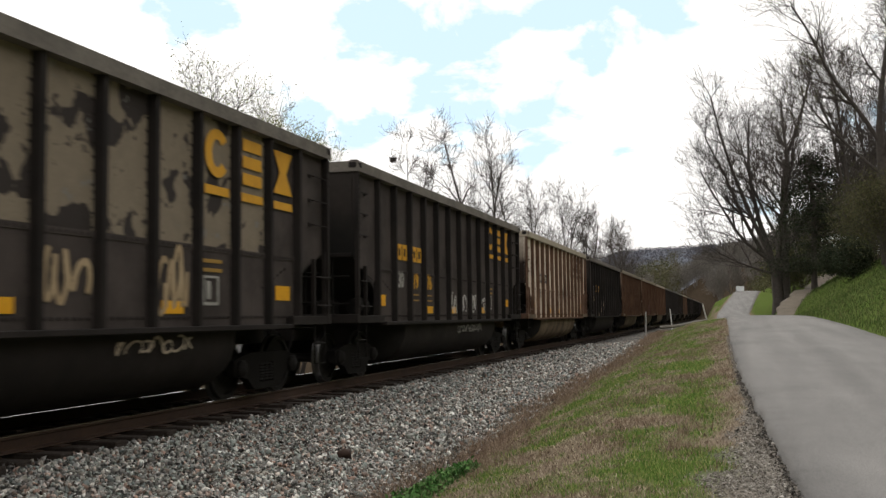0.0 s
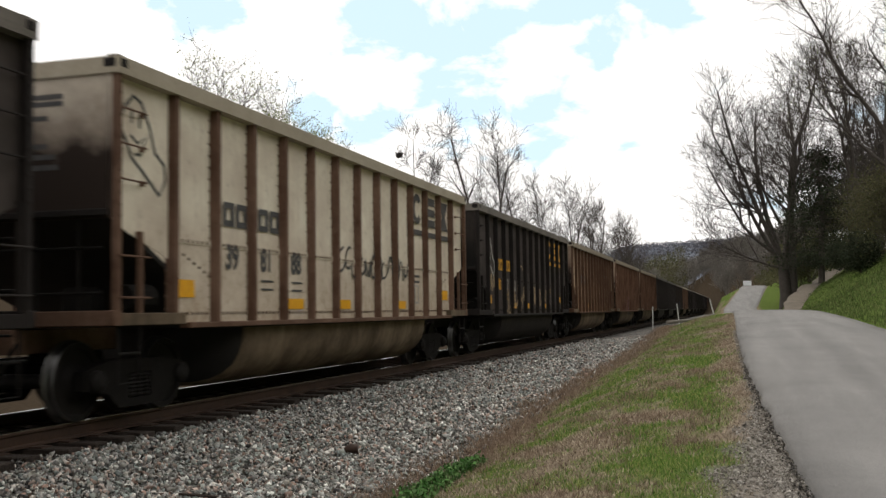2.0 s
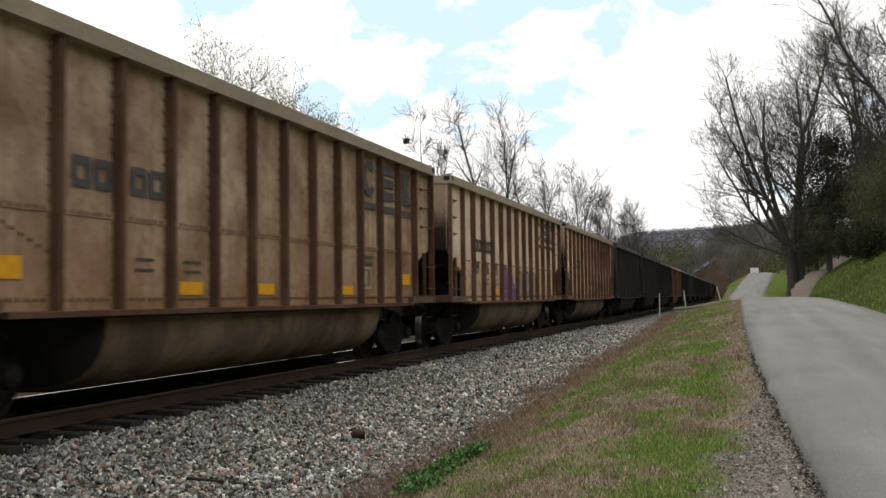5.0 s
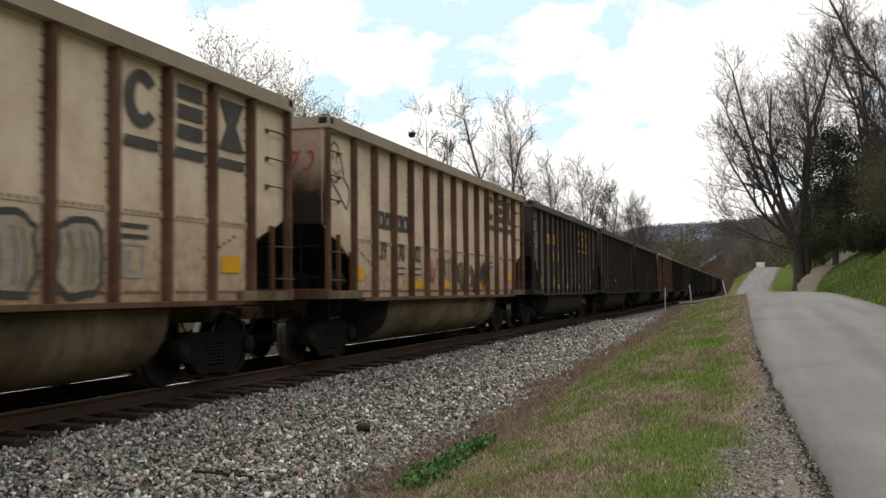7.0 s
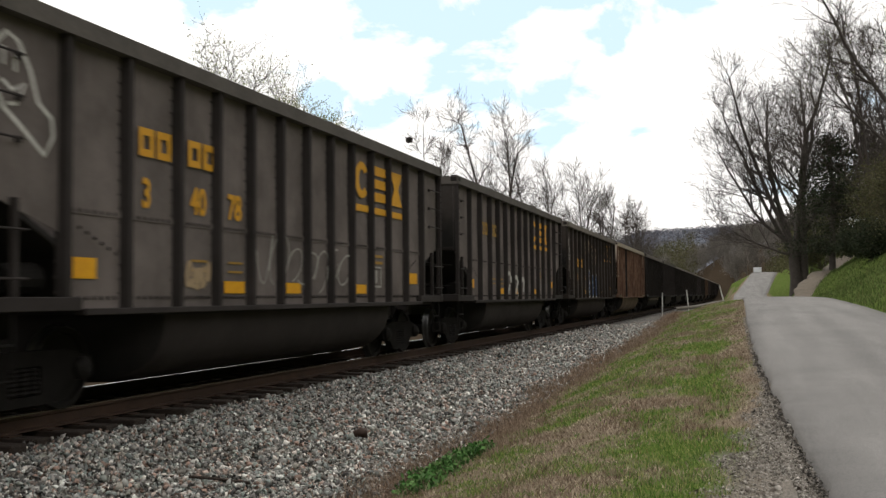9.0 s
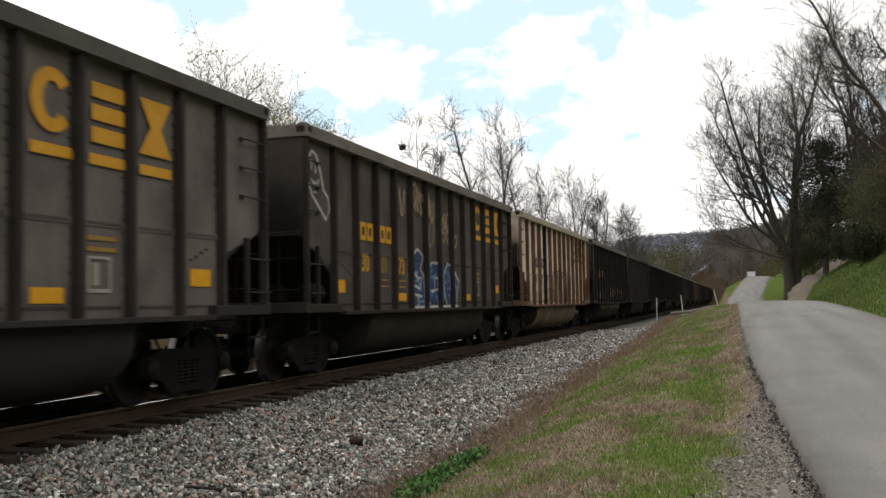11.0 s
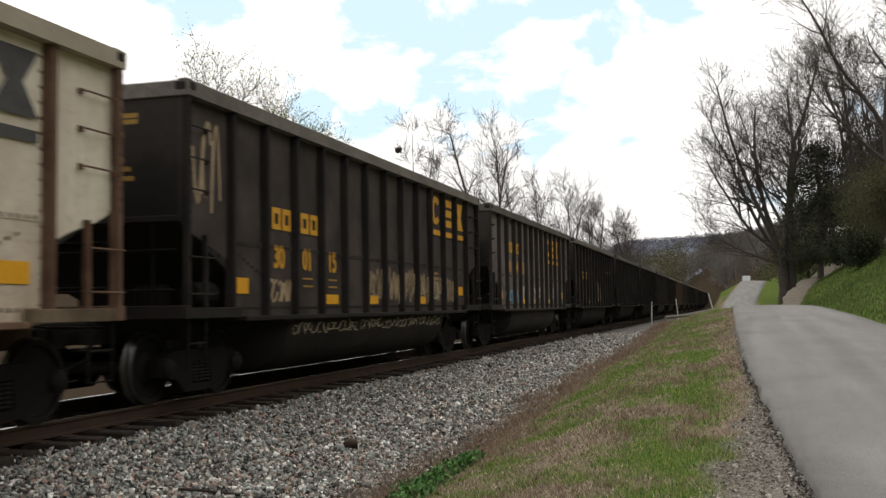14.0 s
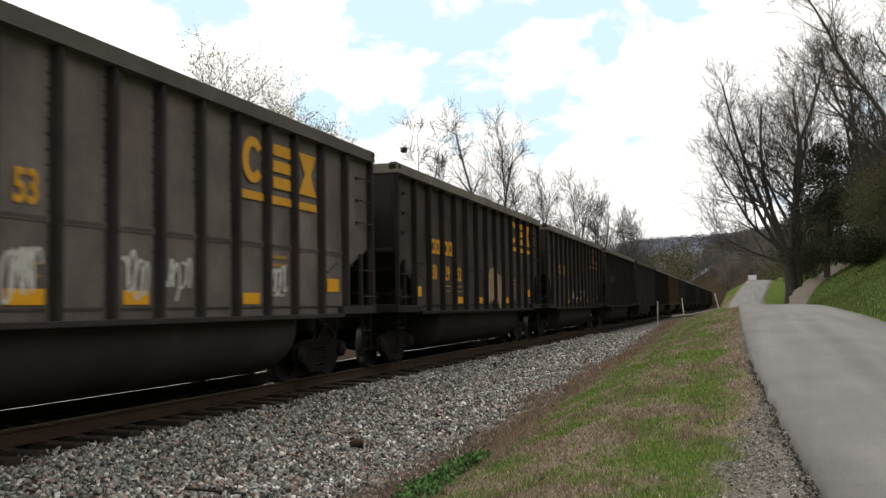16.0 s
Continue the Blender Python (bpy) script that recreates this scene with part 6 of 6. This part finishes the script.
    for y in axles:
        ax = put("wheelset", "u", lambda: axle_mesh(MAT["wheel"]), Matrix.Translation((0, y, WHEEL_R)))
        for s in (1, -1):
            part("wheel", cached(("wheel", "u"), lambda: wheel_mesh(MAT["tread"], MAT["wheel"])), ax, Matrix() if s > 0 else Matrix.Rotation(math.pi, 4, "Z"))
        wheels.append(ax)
    # lettering and reflectors
    em = emblem_mat or MAT[ink]
    for i in range(3):
        part("emblem", cached(("emblem", i, em.name), lambda: emblem(i, em)), thing, on_side(RIB_Y[first + i] + 0.24, em_z))
        part("emblem_bar", cached(("emblem", 3, em.name), lambda: emblem(3, em)), thing, on_side(RIB_Y[first + i] + 0.24, em_z))
    bars = "charcoal lettering" if ink == "ink" else "amber lettering"
    mk = mark or MAT[ink]
    for i, d in ((1, 0.28), (1, 0.64), (2, 0.28), (2, 0.64)):
        part("owner_mark", cached(("owner_mark", mk.name), lambda: block_mesh(0.30, 0.33, 0.085, mk)), thing, on_side(RIB_Y[i] + d, mark_z))
    for i, text in enumerate(numbers):
        if text:
            mat = MAT[tint[i]] if tint else MAT[ink]
            part("number", cached(("number", text, mat.name), lambda: digits_mesh(text, mat)), thing, on_side(RIB_Y[1 + i] + 0.34, num_z), bars)
    small = put("small_lettering", ink, lambda: plate("small_lettering", [(RIB_Y[2 + i] + 0.36, RIB_Y[2 + i] + 0.74, z, z + 0.03) for i in (0, 1) for z in (1.54, 1.66)]
        + [(RIB_Y[9] + 0.2, RIB_Y[9] + 0.7, z, z + 0.05) for z in (1.82, 1.94)], MAT["faded" if ink == "yellow" else "ink"]))
    tagged(small, kind="stuff")
    small = put("data_stencil", "p", lambda: plate("data_stencil", [(RIB_Y[9] + 0.2, RIB_Y[9] + 0.62, 1.38, 1.42), (RIB_Y[9] + 0.2, RIB_Y[9] + 0.24, 1.42, 1.74), (RIB_Y[9] + 0.58, RIB_Y[9] + 0.62, 1.42, 1.74), (RIB_Y[9] + 0.2, RIB_Y[9] + 0.62, 1.74, 1.77), (RIB_Y[9] + 0.3, RIB_Y[9] + 0.4, 1.46, 1.70)], MAT["pale"]))
    for y, w, z in ((RIB_Y[0] + 0.18, 0.38, 1.42), (RIB_Y[3] + 0.25, 0.55, 1.27), (RIB_Y[5] + 0.25, 0.5, 1.27), (RIB_Y[8] + 0.25, 0.5, 1.27), (RIB_Y[11] + 0.3, 0.5, 1.47)):
        put("reflector", (w, z), lambda: box_mesh("reflector", [(-0.003, 0.004, 0, w, 0, 0.22 if z > 1.4 else 0.16)], MAT["reflector"]), on_side(y, z))
    tagged(small, kind="stuff")
    small = put("end_lettering", ink, lambda: box_mesh("end_lettering", [(x0, x1, -0.004, 0.0, z, z + 0.06) for x0, x1, z in ((-0.1, 0.9, 3.56), (-0.1, 0.9, 3.64), (0.1, 0.7, 3.40), (0.1, 0.7, 3.08), (0.0, 0.8, 2.96), (0.0, 0.85, 2.84))], MAT["faded" if ink == "yellow" else "ink"]))
    tagged(small, kind="stuff")
    return thing, wheels


def tag_on(thing, me, lab, y=0.0, z=0.0, lift=0.003):
    return tagged(part("graffiti", me, thing, pose(HALF - 0.117 + lift, y, z), lab), kind="stuff")


train = []


def make_train():
    dark, cream, tan = "soot-dark steel coal wagon with amber lettering", "weathered cream coal wagon with rusty ribs", "rust-streaked tan coal wagon with dark lettering"
    spec = {
        -1: ("black", "dark coal wagon with peeling beige primer panels", (), "yellow", None, (4, 5, 6, 7, 8, 9, 10)),
        0: ("black", dark + " and white tags", ("30", "19", "76"), "yellow", ("pale", "yellow", "yellow")),
        1: ("cream", cream + " and charcoal lettering", ("39", "81", "88"), "ink"),
        2: ("black", dark + " and looping tan graffiti", ("30", "17", "62"), "yellow", ("yellow", "pale", "pale")),
        3: ("rusty", "rust-streaked brown and beige coal wagon", (), "ink"), 4: ("tan", tan + " and purple graffiti", ("39", "76", "95"), "ink"),
        5: ("tan", tan + " and an outlined tag", ("39", "70", "02"), "ink"),
        6: ("grey", "faded grey-black coal wagon with amber lettering", ("3", "40", "78"), "yellow", None, (), "short"),
        7: ("grey", "faded grey-black coal wagon with white graffiti", (), "yellow", None, (), "short"),
        8: ("dusty", dark + " and large blue outlined graffiti", ("30", "01", "73"), "yellow", ("yellow", "faded", "yellow")),
        9: ("cream", cream + " and black looping graffiti", ("39", "87", "77"), "ink"),
        10: ("black", dark + " and tan tags", ("30", "01", "15"), "yellow"),
        11: ("grey", "faded grey coal wagon with amber lettering and white tags", ("30", "54", "53"), "yellow", None, (), "short"),
        12: ("black", dark + " and a tan painted figure", ("30", "29", "52"), "yellow"),
        17: ("brown", "brown weathered coal wagon", (), "ink"),
        27: ("tan", tan, (), "ink"),
    }
    at = -KINDS["long"][0]
    for k in range(-1, 28):
        s = spec.get(k, ("black" if k % 3 else "grey", dark, (), "yellow"))
        kind = s[6] if len(s) > 6 else "long"
        thing, wheels = wagon(*s[:6], detail=2 if k < 14 else 0, mark=MAT["faded"] if not s[2] and s[3] == "yellow" else None, kind=kind)
        train.append((k, at, thing, wheels))
        at += KINDS[kind][0]
    choose("long")
    by = {k: th for k, _, th, _ in train}
    R = LONG
    W, T, B = MAT["white_spray"], MAT["tan_spray"], MAT["dark_spray"]
    tag_on(by[-1], scribble(1, R[6] + 0.15, R[6] + 0.85, 1.35, 1.95, 4, 0.07, T), "sprayed tan tag")
    tag_on(by[-1], scribble(2, R[9] - 0.85, R[9] - 0.2, 1.35, 2.05, 4, 0.07, T), "sprayed tan tag")
    tag_on(by[-1], scribble(3, R[3] + 0.2, R[5] - 0.2, 1.4, 2.15, 3, 0.06, MAT["pale"]), "faint sprayed tag")
    for i, n in ((5, 3), (6, 4), (7, 3), (8, 3)):
        tag_on(by[0], scribble(10 + i, R[i] + 0.2, R[i] + 0.8, 1.3, 1.75, n, 0.045, W), "small white sprayed tag")
    tag_on(by[0], scribble(18, R[6], R[8] + 0.4, 0.78, 0.98, 11, 0.025, MAT["pale"]), "faint pale scrawl on the tub", 0, 0, -0.032)
    tag_on(by[1], face_mark(B), "sprayed charcoal outline face")
    tag_on(by[1], scribble(20, R[5] + 0.2, R[9] - 0.1, 1.85, 2.35, 12, 0.05, B), "long charcoal scrawl")
    tag_on(by[2], face_mark(W), "sprayed white outline", 1.08, -0.42)
    tag_on(by[2], scribble(21, R[0] + 0.15, R[0] + 0.9, 1.75, 2.2, 5, 0.07, T), "tan tag")
    tag_on(by[2], scribble(22, R[2] + 0.1, R[5] - 0.1, 1.15, 1.95, 6, 0.055, T), "looping tan tag")
    tag_on(by[2], scribble(23, R[4] + 0.1, R[5] + 0.5, 1.3, 2.5, 2, 0.055, T), "looping tan tag")
    for i in (6, 7, 8):
        tag_on(by[2], scribble(24 + i, R[i] + 0.2, R[i] + 0.8, 1.35, 2.0, 3, 0.055, T), "tan tag")
    tag_on(by[4], purple_piece(), "solid purple sprayed shapes with thin pale lines")
    tag_on(by[4], box_mesh("graffiti", [(0, 0.004, -0.045, 0.045, 1.14, 1.95)], MAT["purple_spray"]), "purple spray carried over the rib", R[5], 0, 0.100)
    for i in (6, 7, 8):
        tag_on(by[4], blob_letter(33 + i, 0.80, 0.80, MAT["patch_spray"], B, MAT["pale"], False), "brown and cream letter shape outlined in charcoal", R[i] + 0.505, 1.58)
    tag_on(by[5], face_mark(B), "sprayed charcoal outline")
    tagged(part("graffiti", scribble(95, 0.35, 1.35, 3.15, 3.55, 5, 0.05, MAT["red_spray"]), by[5], Matrix.Translation((0, -0.006, 0)) @ Matrix.Rotation(radians(-90), 4, "Z"), "red tag on the end sheet"), kind="stuff")
    tag_on(by[5], scribble(96, R[4] + 0.15, R[4] + 0.9, 1.4, 2.0, 3, 0.025, MAT["red_spray"]), "thin red scrawl")
    tag_on(by[5], scribble(33, R[5] + 0.2, R[5] + 0.9, 1.4, 1.95, 3, 0.03, B), "thin charcoal scrawl")
    for i in (6, 7, 8):
        tag_on(by[5], scribble(97 + i, R[i] + 0.1, R[i] + 0.95, 1.2, 1.9, 5, 0.06, B), "charcoal bubble scrawl")
    tag_on(by[6], face_mark(W), "sprayed white outline")
    R = SHORT
    tag_on(by[6], scribble(34, R[2] + 0.25, R[2] + 0.8, 1.3, 1.65, 6, 0.06, T), "small tan tag")
    tag_on(by[6], scribble(35, R[4] + 0.2, R[8], 1.3, 2.1, 7, 0.03, MAT["pale"]), "faint pale scrawl")
    tag_on(by[7], scribble(36, R[4] + 0.2, R[7] - 0.2, 1.2, 1.8, 5, 0.12, W), "bold white sprayed letters")
    R = LONG
    tag_on(by[8], face_mark(W), "sprayed white outline")
    tag_on(by[8], blue_piece(), "fat blue shapes outlined in white with pale flecks")
    for i in (5, 6):
        tag_on(by[8], box_mesh("graffiti", [(0, 0.004, -0.05, 0.05, 1.25, 2.12)], MAT["blue_spray"]), "blue spray carried over the rib", R[i], 0, 0.113)
    for i, y0, y1, z0, z1, n in ((3, 0.45, 0.75, 3.0, 3.6, 1), (4, 0.15, 0.95, 3.1, 3.8, 5), (5, 0.15, 0.8, 3.05, 3.6, 5), (5, 0.35, 0.75, 2.55, 3.2, 1), (6, 0.15, 0.85, 2.85, 3.35, 6), (6, 0.5, 0.75, 2.6, 2.9, 1), (7, 0.2, 0.55, 2.45, 2.9, 2)):
        tag_on(by[8], scribble(50 + i, R[i] + y0, R[i] + y1, z0, z1, n, 0.045, T), "tan sprayed scrawl")
    ribs = [o for o in by[9].children if o.name.startswith("rib") and not o.name.startswith("rivets") and abs(o.matrix_basis.translation.y - R[3]) < 0.01]
    for o in ribs:
        o.data = store[("long", "rib", "black")]
    tag_on(by[9], box_mesh("graffiti", [(0, 0.003, 0, 0.16, 1.3, 3.8)], B), "charcoal streak down the sheet", R[3] + 0.12)
    tag_on(by[9], throw_up(B), "black looping bubble graffiti")
    tag_on(by[9], scribble(64, R[1] + 0.2, R[1] + 0.8, 1.3, 1.6, 4, 0.04, B), "black tag")
    for i in (5, 6, 7, 8, 9, 10):
        tag_on(by[10], scribble(70 + i, R[i] + 0.10, R[i] + 0.95, 1.35, 1.95, 8, 0.035, T), "tan sprayed tag")
    tag_on(by[10], scribble(77, 0.3, 1.0, 2.5, 3.7, 3, 0.05, T), "tan scrawl in the end bay")
    tag_on(by[10], scribble(78, R[1] + 0.15, R[1] + 0.9, 1.25, 1.65, 5, 0.05, T), "tan sprayed tag")
    tag_on(by[10], scribble(79, R[2], R[10], 0.80, 0.98, 34, 0.022, MAT["patch_spray"]), "row of small tan scrawls on the tub", 0, 0, -0.032)
    tag_on(by[-1], scribble(4, R[7] + 0.4, R[9], 0.78, 0.98, 7, 0.03, MAT["patch_spray"]), "faded scrawl on the tub", 0, 0, -0.032)
    tag_on(by[4], scribble(37, R[6], R[8], 0.78, 1.0, 6, 0.035, B), "charcoal scrawl on the tub", 0, 0, -0.032)
    R = SHORT
    tag_on(by[11], scribble(80, R[1] - 0.1, R[2] + 0.7, 1.3, 1.75, 6, 0.05, MAT["sky_spray"]), "pale blue tag")
    for i in (3, 5, 6, 9):
        tag_on(by[11], scribble(81 + i, R[i] + 0.2, R[i] + 0.75, 1.35, 1.85, 4, 0.045, W), "white tag")
    R = LONG
    tag_on(by[12], scribble(90, R[6] + 0.1, R[7] + 0.8, 1.1, 2.2, 9, 0.13, T), "tan painted figure")
    tag_on(by[13], scribble(91, R[4] + 0.1, R[7] + 0.8, 1.3, 1.8, 5, 0.05, W), "white tag")


make_stones()
make_road_edge()
make_grass()
make_trees()
make_woods()
make_roadside()
make_train()


def motions():
    # where the front of the second wagon is along the track
    run = [(0.0, 17.03), (0.5, 11.07), (1.0, 5.10), (1.5, -0.83), (2.0, -6.77), (2.5, -12.73), (3.0, -18.67), (3.5, -24.57), (4.0, -30.54),
           (6.5, -60.16), (7.0, -66.07), (7.5, -72.01), (8.0, -77.97), (8.5, -83.95), (9.0, -89.90), (11.5, -119.64), (12.0, -125.66), (12.5, -131.63),
           (13.0, -137.60), (13.5, -143.54), (14.0, -149.44), (14.5, -155.40), (15.0, -161.34), (15.5, -167.36), (16.0, -173.34)]
    place_at = lambda t: float(np.interp(t, [r[0] for r in run], [r[1] for r in run]))
    for k, at, thing, wheels in train:
        walk(thing, [(t, pose(XC, y + at, 0)) for t, y in run])
    # the wheels roll on the rail, near wagons only
    spin = [(f / FPS, degrees_of(place_at(f / FPS))) for f in range(0, 16 * FPS + 1)]
    for k, _, thing, wheels in train:
        if k < 13:
            for w in wheels:
                at = w.matrix_basis.translation.copy()
                walk(w, [(t, pose(*at, a)) for t, a in spin])


def degrees_of(y):
    return -math.degrees(y / WHEEL_R)


motions()
